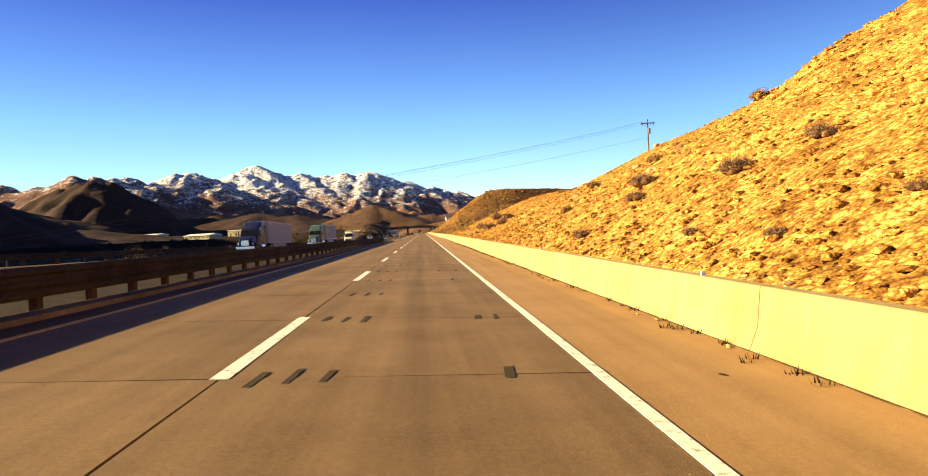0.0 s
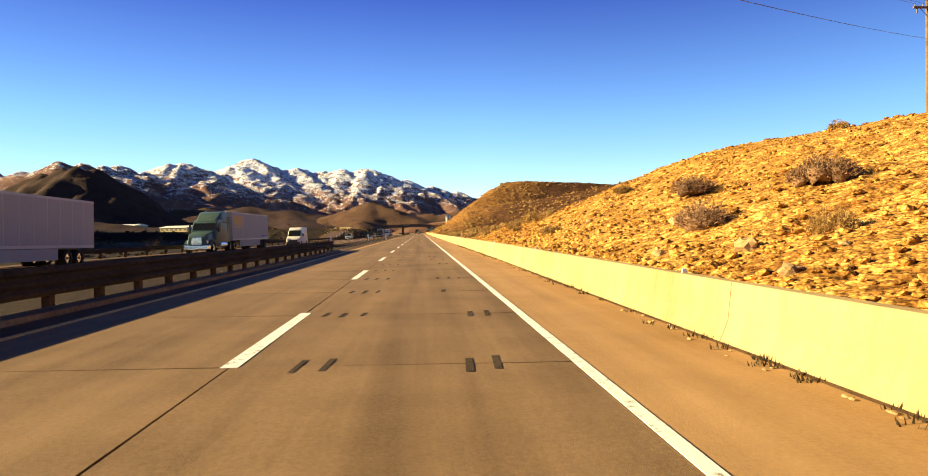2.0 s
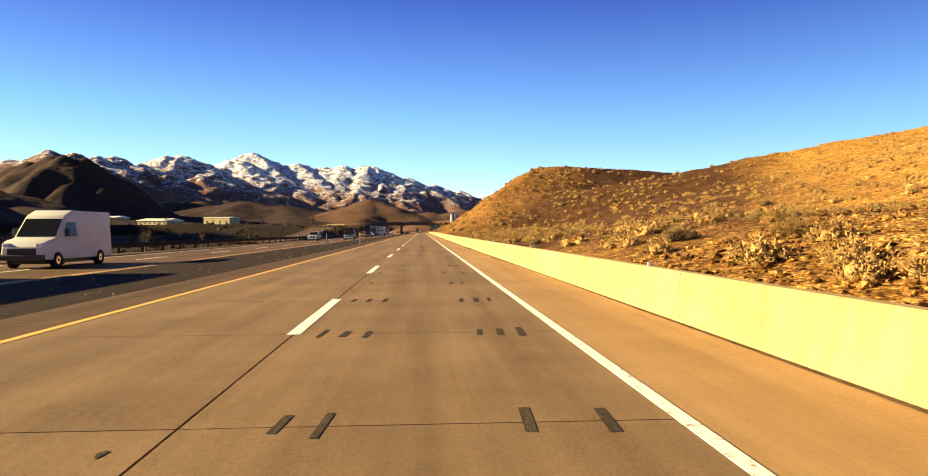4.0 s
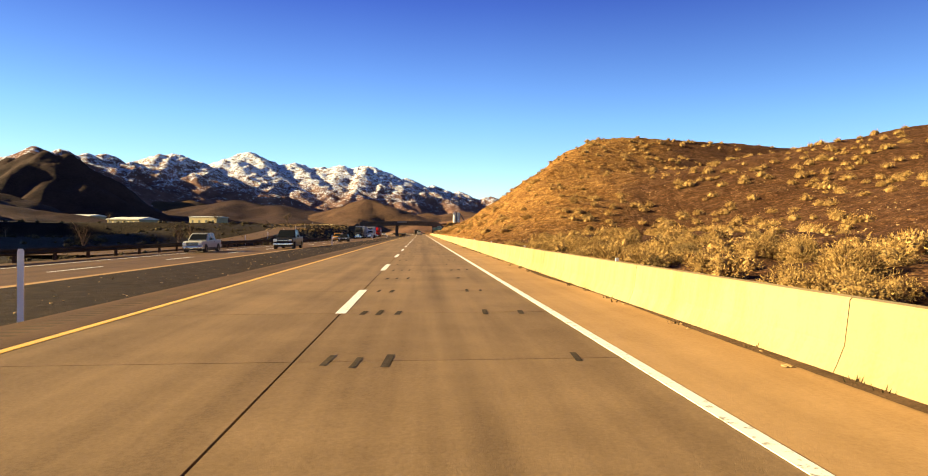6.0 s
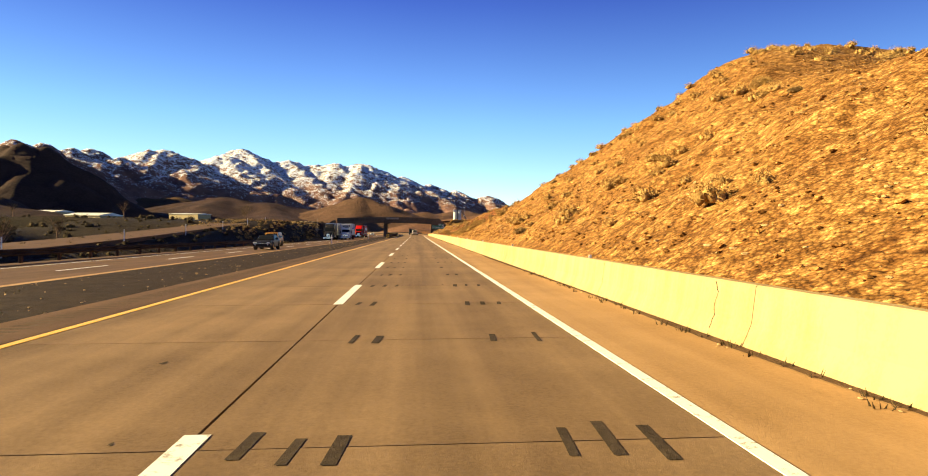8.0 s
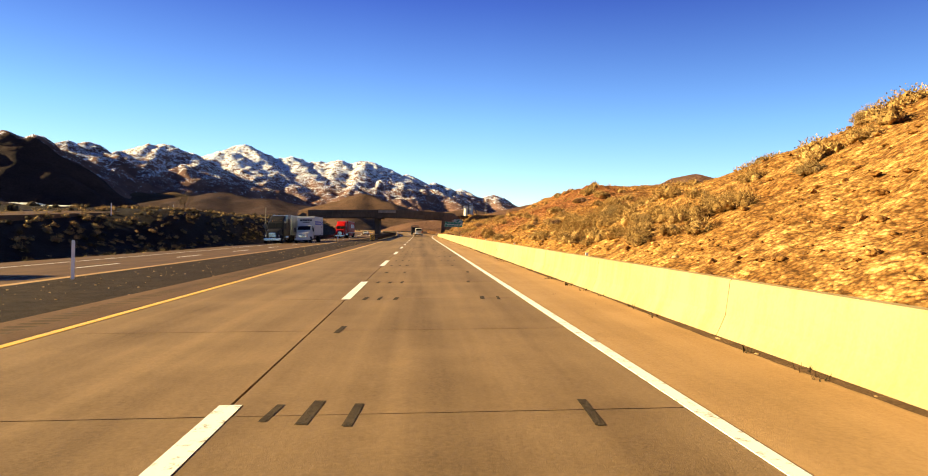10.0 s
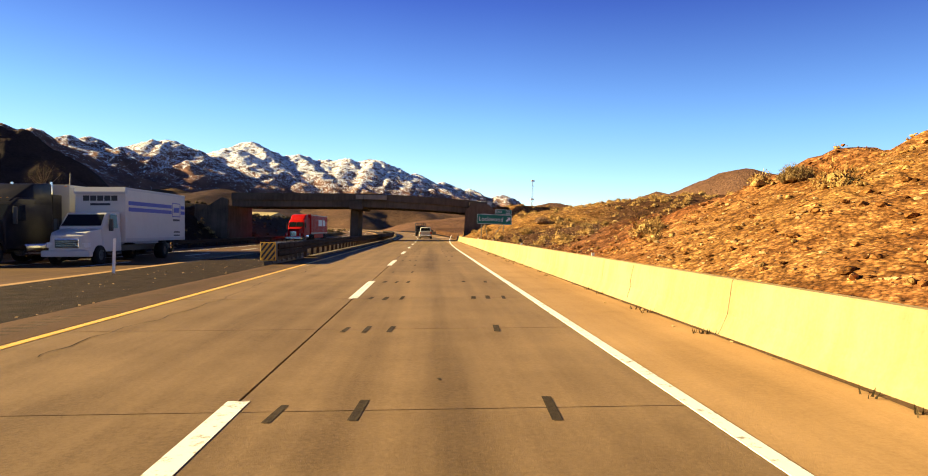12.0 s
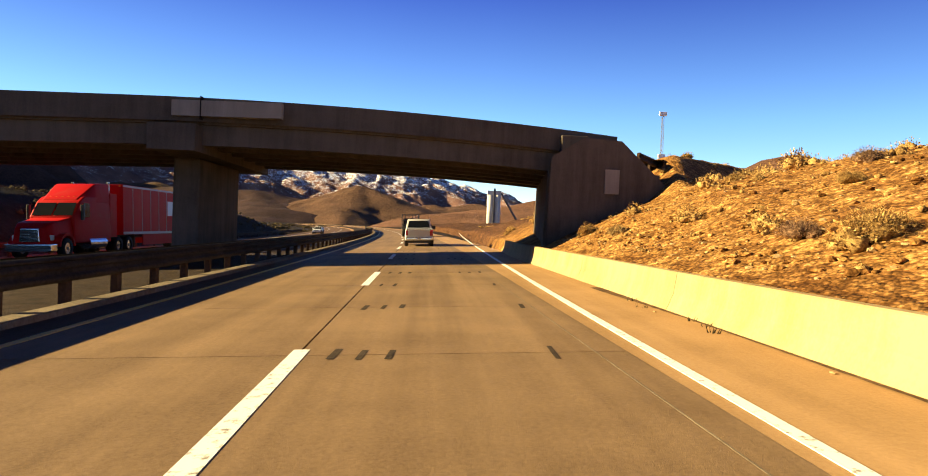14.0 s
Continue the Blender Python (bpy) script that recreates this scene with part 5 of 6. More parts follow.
def box_truck():
    o = tagged(new("box_truck"), "white rental box truck with blue stripe and bars of lettering", "box truck", "vehicles on the highway")
    part("hood", tapered([(0.1, 0.7, 1.4, 0.85, 0.75), (0.35, 0.6, 1.55, 0.98, 0.85), (1.35, 0.6, 1.75, 1.05, 0.95)], 0.07), P_WHITE, o, "short sloping hood", True)
    part("cab", tapered([(1.25, 0.6, 1.78, 1.08, 1.02), (1.85, 0.6, 2.5, 1.1, 0.98), (3.0, 0.6, 2.55, 1.1, 1.02)], 0.07), P_WHITE, o, "white cab", True)
    bm = bmesh.new()
    bm.faces.new([bm.verts.new(p) for p in ((-0.93, 1.28, 1.86), (0.93, 1.28, 1.86), (0.86, 1.77, 2.42), (-0.86, 1.77, 2.42))])
    part("windscreen", bm, GLASS, o, "dark windscreen")
    part("grille", block((-0.55, 0.05, 0.8), (0.55, 0.3, 1.25), 0.04), CHROME, o, "chrome grille")
    for i in range(4):
        part("grille_bar", block((-0.5, 0.03, 0.86 + i * 0.1), (0.5, 0.06, 0.90 + i * 0.1)), DARK, o)
    part("bumper", block((-1.1, -0.08, 0.4), (1.1, 0.25, 0.7), 0.06), P_WHITE, o, "white bumper")
    for s in (-1, 1):
        part("headlight", block((s * 0.78 - 0.16, 0.1, 0.82), (s * 0.78 + 0.16, 0.4, 1.08), 0.05), LAMP_CLEAR, o)
        bm = bmesh.new()
        bm.faces.new([bm.verts.new(p) for p in ((s * 1.10, 1.7, 1.75), (s * 1.10, 2.6, 1.75), (s * 1.04, 2.6, 2.42), (s * 1.04, 1.95, 2.42))])
        part("side_window", bm, GLASS, o)
        part("mirror", block((s * 1.3 - 0.09, 1.45, 1.6), (s * 1.3 + 0.09, 1.58, 2.2), 0.03), DARK, o, "side mirror")
        wheel(o, s * 0.98, 0.95, 0.46, 0.28, DARK)
        wheel(o, s * 0.92, 8.2, 0.46, 0.5, DARK)
    part("chassis", block((-0.45, 0.4, 0.55), (0.45, 10.6, 0.85)), DARK, o)
    t = trailer_box(o, 3.1, 11.0, 1.05, 3.85, 1.25, P_WHITE, False, "cargo_box")
    part("corner_cap", prism([(3.02, 3.62), (3.1, 3.86), (3.3, 3.87), (3.3, 3.55), (3.02, 3.5)], -1.26, 1.26, "x"), P_SILVER, o, "rounded front cap of the box")
    for s in (1.262, -1.262):
        decal_bars(t, s, [(3.4, 8.9, 2.95, 3.16), (3.4, 8.9, 2.62, 2.83), (10.3, 10.9, 2.95, 3.16), (10.3, 10.9, 2.62, 2.83)], BLUE_MARK, "blue stripe")
        decal_bars(t, s, [(9.0, 10.2, 2.45, 2.5), (9.0, 10.2, 3.25, 3.3), (9.0, 9.06, 2.5, 3.25), (10.14, 10.2, 2.5, 3.25), (9.2, 10.0, 2.72, 3.02)], BLUE_MARK, "blue box outline")
        decal_bars(t, s, [(9.1, 10.1, 2.2, 2.32)], BLACK_MARK, "plain dark bar of lettering")
        decal_bars(t, s, [(9.2, 10.1, 1.5, 1.58), (9.2, 10.1, 1.3, 1.38)], BLACK_MARK, "plain dark bar of lettering")
    for a, b, z0, z1, mt in ((-0.85, -0.55, 3.15, 3.42, BLACK_MARK), (-0.5, -0.2, 3.15, 3.42, BLACK_MARK), (-0.15, 0.15, 3.15, 3.42, BLACK_MARK), (0.2, 0.5, 3.15, 3.42, BLACK_MARK), (0.55, 0.85, 3.15, 3.42, BLACK_MARK), (-0.5, 0.5, 2.92, 3.03, BLACK_MARK)):
        q = part("lettering_bar", block((a, 3.085, z0), (b, 3.15, z1)), mt, o, "plain dark bars of lettering")
    return o


bt = box_truck()
lay(bt, -17.2, 389.0, -0.22)
truck_d = semi("semi truck with black cab and plain grey ribbed trailer", P_BLACK, P_TRAILER)
lay(truck_d, -21.0, 387.0, -0.22)
pickup = light_vehicle("pickup_truck", "white pickup truck driving ahead in the lane", "pickup truck", P_WHITE, "pickup")
lay(pickup, -0.95, 467.6, 0.005, 181.0)
dark_pickup = light_vehicle("pickup_truck", "dark pickup truck on the opposite carriageway", "pickup truck", P_BLACK, "pickup")
lay(dark_pickup, -14.3, 242.0, -0.22)
white_suv = light_vehicle("pickup_truck", "silver white crew cab pickup on the opposite carriageway", "pickup truck", P_GREY, "pickup")
lay(white_suv, -19.4, 231.5, -0.22)
white_suv.matrix_basis = white_suv.matrix_basis @ Matrix.Scale(0.86, 4)
orange = light_vehicle("off_road_car", "orange off-road car on the opposite carriageway", "car", P_ORANGE, "suv")
lay(orange, -18.9, 318.0, -0.22)
far_car = light_vehicle("car", "dark car far off on the opposite carriageway", "car", P_BLACK, "sedan")
lay(far_car, -15.4, 300.0, -0.22)
far_car2 = light_vehicle("car", "silver car far off on the opposite carriageway", "car", P_SILVER, "sedan")
lay(far_car2, float(-18 + west_shift(545)), 545.0, -0.22)


def van():
    o = tagged(new("van"), "white high-roofed delivery van on the opposite carriageway", "van", "vehicles on the highway")
    part("body", tapered([(0, 0.45, 0.95, 0.85, 0.8), (0.3, 0.38, 1.2, 0.98, 0.9), (1.0, 0.38, 1.35, 1.0, 0.92), (1.8, 0.38, 2.35, 1.0, 0.85), (2.4, 0.38, 2.6, 1.0, 0.85), (5.8, 0.38, 2.6, 1.0, 0.88)], 0.06), P_WHITE, o, "white body", True)
    bm = bmesh.new()
    bm.faces.new([bm.verts.new(p) for p in ((-0.84, 1.015, 1.40), (0.84, 1.015, 1.40), (0.78, 1.655, 2.2), (-0.78, 1.655, 2.2))])
    part("windscreen", bm, GLASS, o, "dark windscreen")
    part("grille", block((-0.6, -0.03, 0.62), (0.6, 0.12, 0.9), 0.03), DARK, o, "dark grille")
    for s in (-1, 1):
        part("headlight", block((s * 0.68 - 0.13, 0.02, 0.85), (s * 0.68 + 0.13, 0.25, 1.12), 0.04), LAMP_CLEAR, o)
        bm = bmesh.new()
        bm.faces.new([bm.verts.new(p) for p in ((s * 1.006, 1.55, 1.4), (s * 1.006, 2.5, 1.4), (s * 0.92, 2.5, 2.05), (s * 0.92, 1.85, 2.05))])
        part("side_window", bm, GLASS, o)
        part("mirror", block((s * 1.12 - 0.1, 1.4, 1.4), (s * 1.12 + 0.1, 1.5, 1.75), 0.03), DARK, o, "side mirror")
        wheel(o, s * 0.9, 0.95, 0.36, 0.24)
        wheel(o, s * 0.9, 4.6, 0.36, 0.24)
    part("bumper", block((-0.9, -0.06, 0.38), (0.9, 0.2, 0.62), 0.05), DARK, o, "dark bumper")
    part("underbody", block((-0.7, 0.5, 0.2), (0.7, 5.5, 0.42)), DARK, o)
    return o


v = van()
lay(v, -17.3, 147.5, -0.22)

stake = tagged(new("flatbed_truck"), "dark flatbed truck with a stake rack ahead of the pickup", "truck", "vehicles on the highway")
part("cab", tapered([(0, 0.6, 1.5, 0.9, 0.85), (1.2, 0.5, 1.7, 1.0, 0.95), (1.7, 0.5, 2.4, 1.0, 0.88), (2.8, 0.5, 2.45, 1.0, 0.9)], 0.06), P_BLACK, stake, "dark cab", True)
part("bed", block((-1.15, 3.0, 0.95), (1.15, 7.2, 1.12), 0.02), DARK, stake, "flat bed")
slat = mesh_from("stake", block((-0.04, -0.04, 1.1), (0.04, 0.04, 2.95), 0.01))
for i in range(6):
    q = part("stake", slat, DARK, stake)
    q.location = (-1.1 + 2.2 * i / 5, 7.15, 0)
for s in (-1, 1):
    for i in range(5):
        q = part("stake", slat, DARK, stake)
        q.location = (s * 1.1, 3.1 + i * 0.95, 0)
    for z in (1.5, 2.1, 2.8):
        part("rack_rail", block((s * 1.1 - 0.03, 3.0, z), (s * 1.1 + 0.03, 7.2, z + 0.12)), DARK, stake)
    wheel(stake, s * 0.9, 0.9, 0.42, 0.26)
    wheel(stake, s * 0.85, 5.8, 0.42, 0.45)
for z in (1.5, 2.1, 2.8):
    part("rack_rail", block((-1.1, 7.12, z), (1.1, 7.18, z + 0.12)), DARK, stake)
part("cargo", block((-0.95, 3.3, 1.12), (0.95, 7.0, 2.3), 0.1), BLACK, stake, "dark stacked load")
part("chassis", block((-0.4, 0.5, 0.5), (0.4, 7.0, 0.95)), DARK, stake)
lay(stake, float(-1.0 + bend(506)), 508, 0.005, 182.5)


# ---- buildings and silos far off ----
ROOF_W = rocky("pale_metal_roof", (0.5, 0.48, 0.45), (0.72, 0.70, 0.66), 0.4, 0.5, 0.1)
WALL_T = rocky("tan_siding", (0.28, 0.22, 0.12), (0.42, 0.34, 0.20), 0.3, 0.8, 0.1)
SILO_C = concrete_material("silo_concrete", (0.42, 0.40, 0.38), (0.62, 0.60, 0.56))


def land(x, y):
    return float(ground_z(np.array([float(x)]), np.array([float(y)]))[0])


def shed(name, label, x, y, w, d, h, roof_h, wall_mat, roof_mat, doors=4):
    z = land(x, y) + 1.2
    o = tagged(new(name), label, "building", "valley buildings")
    o.matrix_basis = pose(x, y, z, 0, 0, -22)
    part("wall", block((-w / 2, -d / 2, -6), (w / 2, d / 2, h)), wall_mat, o, "plain siding wall")
    part("roof", prism([(-d / 2 - 1, h - 0.3), (d / 2 + 1, h - 0.3), (d / 2 + 1, h + 0.1), (0, h + roof_h), (-d / 2 - 1, h + 0.1)], -w / 2 - 1, w / 2 + 1, "x"), roof_mat, o, "low pitched roof")
    for i in range(doors):
        q = part("door", block((-1.8, -0.1, 0), (1.8, 0.05, h * 0.55)), DARK, o, "dark bay door")
        q.location = (-w / 2 + w * (i + 0.5) / doors, -d / 2 - 0.02, 0)
    return o


shed("warehouse", "long low warehouse with a pale metal roof", -262, 772, 36, 22, 3.4, 2.2, WALL_T, ROOF_W, 6)
shed("warehouse", "tan boxy industrial building with a pale roof", -324, 1168, 50, 26, 11, 1.2, WALL_T, ROOF_W, 4)
canopy = tagged(new("canopy"), "wide flat white roof on slim posts beside the ramp", "canopy", "valley buildings")
part("roof", block((-16, -4, 2.6), (16, 4, 3.0), 0.05), ROOF_W, canopy, "flat white roof")
for x in (-14, -5, 5, 14):
    for y in (-3.2, 3.2):
        part("post", rod((x, y, -4), (x, y, 2.6), 0.12), GALV, canopy)
part("kiosk", block((-3, -1.5, -4), (3, 1.5, 1.6), 0.05), DARK, canopy, "small dark kiosk")
canopy.matrix_basis = pose(-56, 411, 0, 0, 0, 127.5)
shed("house", "small pale house beyond the brush", -66, 610, 14, 9, 4.5, 1.6, ROOF_W, WALL_T, 2)
shed("warehouse", "plain low building at the valley's edge", -400, 960, 40, 22, 5, 2.0, WALL_T, ROOF_W, 3)
silo = tagged(new("silo"), "pair of pale concrete silos with a headhouse", "silo")
silo.location = (27.5, 668, 2.0)
silo.scale = (0.32, 0.32, 0.42)
for x in (-4.5, 4.5):
    part("drum", rod((x, 0, -4), (x, 0, 31), 4.0, sides=24), SILO_C, silo, "tall concrete drum", True)
part("headhouse", block((-8.5, -3, 31), (8.5, 3, 35), 0.1), SILO_C, silo)
part("conveyor", rod((9, 0, 33), (34, 0, 2), 1.2, sides=6), GALV, silo, "slanting conveyor")
part("lift_tower", block((-1.2, -5.6, -4), (1.2, -4.2, 37), 0.1), GALV, silo)

ramp_ys = [float(q) for q in np.arange(230, 440, 8)]
west_ramp = part("ramp_road", ribbon(-3.2, 3.2, ramp_ys, 0.0, 0.8, ramp_x), ASPHALT)
for vtx in west_ramp.data.vertices:
    vtx.co.z += float(ramp_z(vtx.co.y))
tagged(west_ramp, "asphalt ramp climbing to the overpass", kind="structure")

for y in (262, 284, 306, 328, 350, 372, 394):
    delineator(float(ramp_x(y)) + 3.9, y, float(ramp_z(y)) - 0.1)

# ---- brush ----
def ball(level):
    bm = bmesh.new()
    bmesh.ops.create_icosphere(bm, subdivisions=level, radius=1.0)
    V, F = [v.co.copy() for v in bm.verts], [[v.index for v in f.verts] for f in bm.faces]
    bm.free()
    return V, F


BALLS = {1: ball(1), 2: ball(2)}


def bush_data(seed, n, width, length, puffs, level):
    """Dry brush: a small crinkled core under a fuzzy dome of many fine twig tips. Returns corners and triangles."""
    r = random.Random(seed)
    V, T = [], []
    cv, cf = BALLS[level]
    lobes = [(0.0, 0.0, 1.0)]
    for k in range(puffs):
        a, d = 2.39996 * k + r.uniform(-0.4, 0.4), r.uniform(0.12, 0.30)
        lobes.append((math.cos(a) * d, math.sin(a) * d, r.uniform(0.45, 0.85)))
    for cx, cy, cr in lobes:
        i = len(V)
        off = Vector((cx * 9 + seed, cy * 9, cr * 9))
        for v in cv:
            f = 0.215 * cr * (0.9 + 0.7 * noise.noise(v * 2.2 + off) + r.uniform(-0.14, 0.14))
            V.append((cx + v.x * f, cy + v.y * f, max(0.16 * cr + v.z * f, -0.05)))
        T += [tuple(q + i for q in f) for f in cf]
    for k in range(n):
        cx, cy, cr = lobes[k % len(lobes)]
        a, e = r.uniform(0, 6.283), math.asin(r.uniform(-0.15, 1))
        d = Vector((math.cos(a) * math.cos(e), math.sin(a) * math.cos(e), math.sin(e)))
        p = Vector((cx, cy, 0.14 * cr)) + d * 0.34 * cr * r.uniform(0.65, 1.12)
        t = p + (d + Vector((r.uniform(-1, 1), r.uniform(-1, 1), r.uniform(-0.6, 1.0))) * 0.9) * length * r.uniform(0.6, 1.4)
        s = d.cross(Vector((r.uniform(-1, 1), r.uniform(-1, 1), r.uniform(-1, 1)))).normalized() * width * r.uniform(0.6, 1.5)
        i = len(V)
        V += [tuple(p - s), tuple(p + s), tuple(t)]
        T.append((i, i + 1, i + 2))
    return V, T


def bush_mesh(name, seed, n, mat):
    V, T = bush_data(seed, n, 0.0065, 0.036, 6, 2)
    me = bpy.data.meshes.new(name)
    me.from_pydata(V, [], T)
    me.shade_smooth()
    me.materials.append(mat)
    return me


bush_kinds = [bush_mesh("foliage", i, 8200, SAGE if i % 3 else SAGE_GREY) for i in range(6)]
twig_kinds = [bush_mesh("foliage", 40 + i, 5200, TWIG) for i in range(3)]
stem = mesh_from("stem", rod((0, 0, -0.15), (0.05, 0.02, 0.35), 0.04, 0.02, 6))


def in_brush(y):
    """How thick the brush stands along the road."""
    return float(np.interp(y, [0, 60, 110, 125, 165, 212, 226, 300, 330, 350, 388, 396, 430, 450], [0.02, 0.03, 0.2, 0.8, 1.0, 0.9, 0.15, 0.12, 0.6, 0.25, 0.2, 0.35, 0.2, 0.2]))


rng = random.Random(12)
made = 0
while made < 290:
    y = rng.uniform(8, 455)
    x = wall_x(y) + 1.2 + abs(rng.gauss(0, 1)) * 15
    if rng.random() > in_brush(y) or x > 45 or (398 < y < 434 and x < 12):
        continue
    z = float(hillside(np.array([x]), np.array([y]))[0])
    s = rng.uniform(0.5, 1.15) * (1.2 if 160 < y < 220 and x < 14 else 0.95)
    o = tagged(new("bush"), "dry rounded sagebrush clump on the slope" if made % 6 % 3 else "grey leafless brush clump on the slope", "bush", "roadside brush")
    q = part("foliage", bush_kinds[made % 6], SAGE, o)
    part("stem", stem, WOOD, o)
    o.matrix_basis = Matrix.Translation((x, y, z - 0.06 * s)) @ Matrix.Rotation(rng.uniform(0, 6.28), 4, "Z") @ Matrix.Diagonal((s * rng.uniform(0.9, 1.3), s * rng.uniform(0.9, 1.3), s * rng.uniform(0.95, 1.25), 1))
    made += 1


BARE = [(8.2, 22.6, 1.1), (7.5, 21.6, 0.8), (7.9, 15.4, 1.0), (9.2, 13.9, 0.8), (5.7, 13.1, 0.45), (5.4, 21.1, 0.8), (5.6, 9.7, 0.4), (6.6, 8.0, 0.35), (7.8, 60.6, 1.25), (10.2, 75.8, 1.7), (6.9, 63.4, 1.2),
        (7.1, 75.8, 1.6), (10.0, 82.9, 1.7), (8.3, 341.3, 0.8), (7.7, 342.4, 0.6), (13.3, 351.5, 1.2), (8.7, 340.2, 0.8), (10.4, 432.9, 0.9), (5.8, 428.2, 0.8), (11.0, 422.1, 1.7)]
for i, (x, y, w) in enumerate(BARE):
    o = tagged(new("bush"), "round bare brown twig bush on the rubble slope", "bush", "bare twig bushes")
    part("foliage", twig_kinds[i % 3], TWIG, o)
    part("stem", stem, WOOD, o)
    z = float(hillside(np.array([x]), np.array([y]))[0])
    o.matrix_basis = Matrix.Translation((x, y, z - 0.05 * w)) @ Matrix.Rotation(i * 1.7, 4, "Z") @ Matrix.Diagonal((w * 1.05, w * 1.15, w * 0.95, 1))
TALL = [(8.7, 109.6, 2.0), (7.4, 109.9, 1.2), (8.4, 105.0, 0.8), (8.9, 105.0, 1.0), (8.6, 103.4, 1.1), (8.8, 102.6, 0.9), (12.9, 351.6, 0.9), (9.6, 339.8, 1.3), (7.9, 324.9, 1.6), (6.1, 323.0, 1.3), (6.3, 325.2, 1.3),
        (7.6, 323.3, 1.1), (15.1, 355.4, 1.6), (14.6, 350.0, 1.3), (5.9, 426.6, 1.0), (8.9, 431.4, 0.6), (8.3, 414.8, 1.3), (7.7, 411.0, 1.1)]
for i, (x, y, w) in enumerate(TALL):
    o = tagged(new("bush"), "full golden dry brush clump on the slope", "bush", "roadside brush")
    part("foliage", bush_kinds[(1, 2, 4, 5)[i % 4]], SAGE, o)
    part("stem", stem, WOOD, o)
    z = float(hillside(np.array([x]), np.array([y]))[0])
    o.matrix_basis = Matrix.Translation((x, y, z - 0.05 * w)) @ Matrix.Rotation(i * 1.3, 4, "Z") @ Matrix.Diagonal((w * 1.05, w * 1.15, w, 1))


def scatter(name, label, count, where, mats, blades_n, seed, lo, hi, zf, puffs=4):
    r = np.random.RandomState(seed)
    rr = random.Random(seed)
    kinds = []
    for i in range(5):
        v, t = bush_data(seed + i, blades_n, 0.020 if blades_n < 800 else 0.009, 0.048 if blades_n < 800 else 0.030, puffs, 1)
        kinds.append((np.array(v), np.array(t)))
    P = where(r, count)
    Z = zf(P[:, 0], P[:, 1])
    V, T, n = [], [], 0
    for i in range(len(P)):
        k, t3 = kinds[i % 5]
        a, s = rr.uniform(0, 6.28), rr.uniform(lo, hi)
        c, q = math.cos(a), math.sin(a)
        R = np.array([[c, -q, 0], [q, c, 0], [0, 0, 1.05]]) * s
        V.append(k @ R.T + np.array([P[i, 0], P[i, 1], Z[i] - 0.05 * s]))
        T.append(t3 + n)
        n += len(k)
    me = bpy.data.meshes.new(name)
    me.from_pydata(np.concatenate(V).tolist(), [], np.concatenate(T).tolist())
    me.shade_smooth()
    tagged(part(name, me, mats), label, "scrub", kind="stuff")


def spread_right(r, n):
    P = []
    while len(P) < n:
        y, x = r.uniform(100, 470), 5.5 + 105 * r.rand() ** 1.5
        keep = np.interp(y, [100, 112, 160, 218, 234, 300, 320, 350, 384, 392, 470], [0.0, 0.3, 1, 1, 0.3, 0.25, 0.5, 0.3, 0.15, 0.22, 0.2])
        if x > (20 if y > 384 else 14):
            keep = max(keep, 0.6)
        if r.rand() < keep and vnoise(np.array([x / 7]), np.array([y / 7]), 77)[0] > 0.32:
            P.append((x, y))
    return np.array(P)


scatter("scrub", "scattered dry sagebrush over the hillside", 3100, spread_right, SAGE, 470, 100, 0.55, 1.35, hillside)


def spread_cut(r, n):
    y = np.where(r.rand(n) < 0.5, r.uniform(338, 398, n), r.uniform(412, 446, n))
    return np.stack([wall_x(y) + 1.2 + 20 * r.rand(n) ** 1.2, y], -1)


scatter("dry_grass", "small dry grass tufts over the brown cut", 900, spread_cut, SAGE, 60, 700, 0.14, 0.36, hillside, 2)


def spread_crest(r, n):
    y = r.uniform(10, 125, n)
    return np.stack([r.uniform(8, 60, n), y], -1)


def spread_flat(r, n):
    return np.stack([11 + 130 * r.rand(n) ** 1.15, r.uniform(388, 560, n)], -1)


scatter("scrub", "pale sagebrush over the flat land beyond the slope", 1700, spread_flat, SAGE, 170, 600, 0.55, 1.15, hillside, 3)
scatter("scrub", "sparse grey brush on the rocky slope", 30, spread_crest, SAGE_GREY, 150, 200, 0.3, 0.7, hillside)


def spread_dense(r, n):
    k = n * 3 // 4
    y = np.concatenate([r.uniform(158, 216, k), r.uniform(312, 332, n - k)])
    return np.stack([4.9 + np.abs(r.normal(0, 2.4, n)), y], -1)


scatter("scrub", "dense golden brush behind the barrier", 200, spread_dense, SAGE, 2400, 300, 0.65, 1.3, hillside, 5)


def spread_dome(r, n):
    P = []
    while len(P) < n:
        y, d = r.uniform(224, 312), 1.5 + 42 * r.rand() ** 0.9
        if (y < 238 and d > 5) or d > 22:
            P.append((float(wall_x(y)) + d, y))
    return np.array(P)


scatter("scrub", "full golden brush clumps over the brown dome", 190, spread_dome, SAGE, 1100, 900, 0.7, 1.6, hillside, 5)


def spread_left(r, n):
    y = r.uniform(120, 640, n)
    x = -25.5 - 60 * r.rand(n) ** 1.6 + west_shift(y)
    return np.stack([x, y], -1)


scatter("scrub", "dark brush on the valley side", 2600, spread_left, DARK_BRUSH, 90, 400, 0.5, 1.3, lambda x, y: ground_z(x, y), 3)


def spread_bank(r, n):
    y = r.uniform(345, 441, n)
    x = -25.0 - 22 * r.rand(n) ** 1.3 + west_shift(y)
    return np.stack([x, y], -1)


scatter("scrub", "sagebrush on the bank beside the overpass", 700, spread_bank, SAGE_GREY, 220, 500, 0.5, 1.2, lambda x, y: ground_z(x, y), 3)



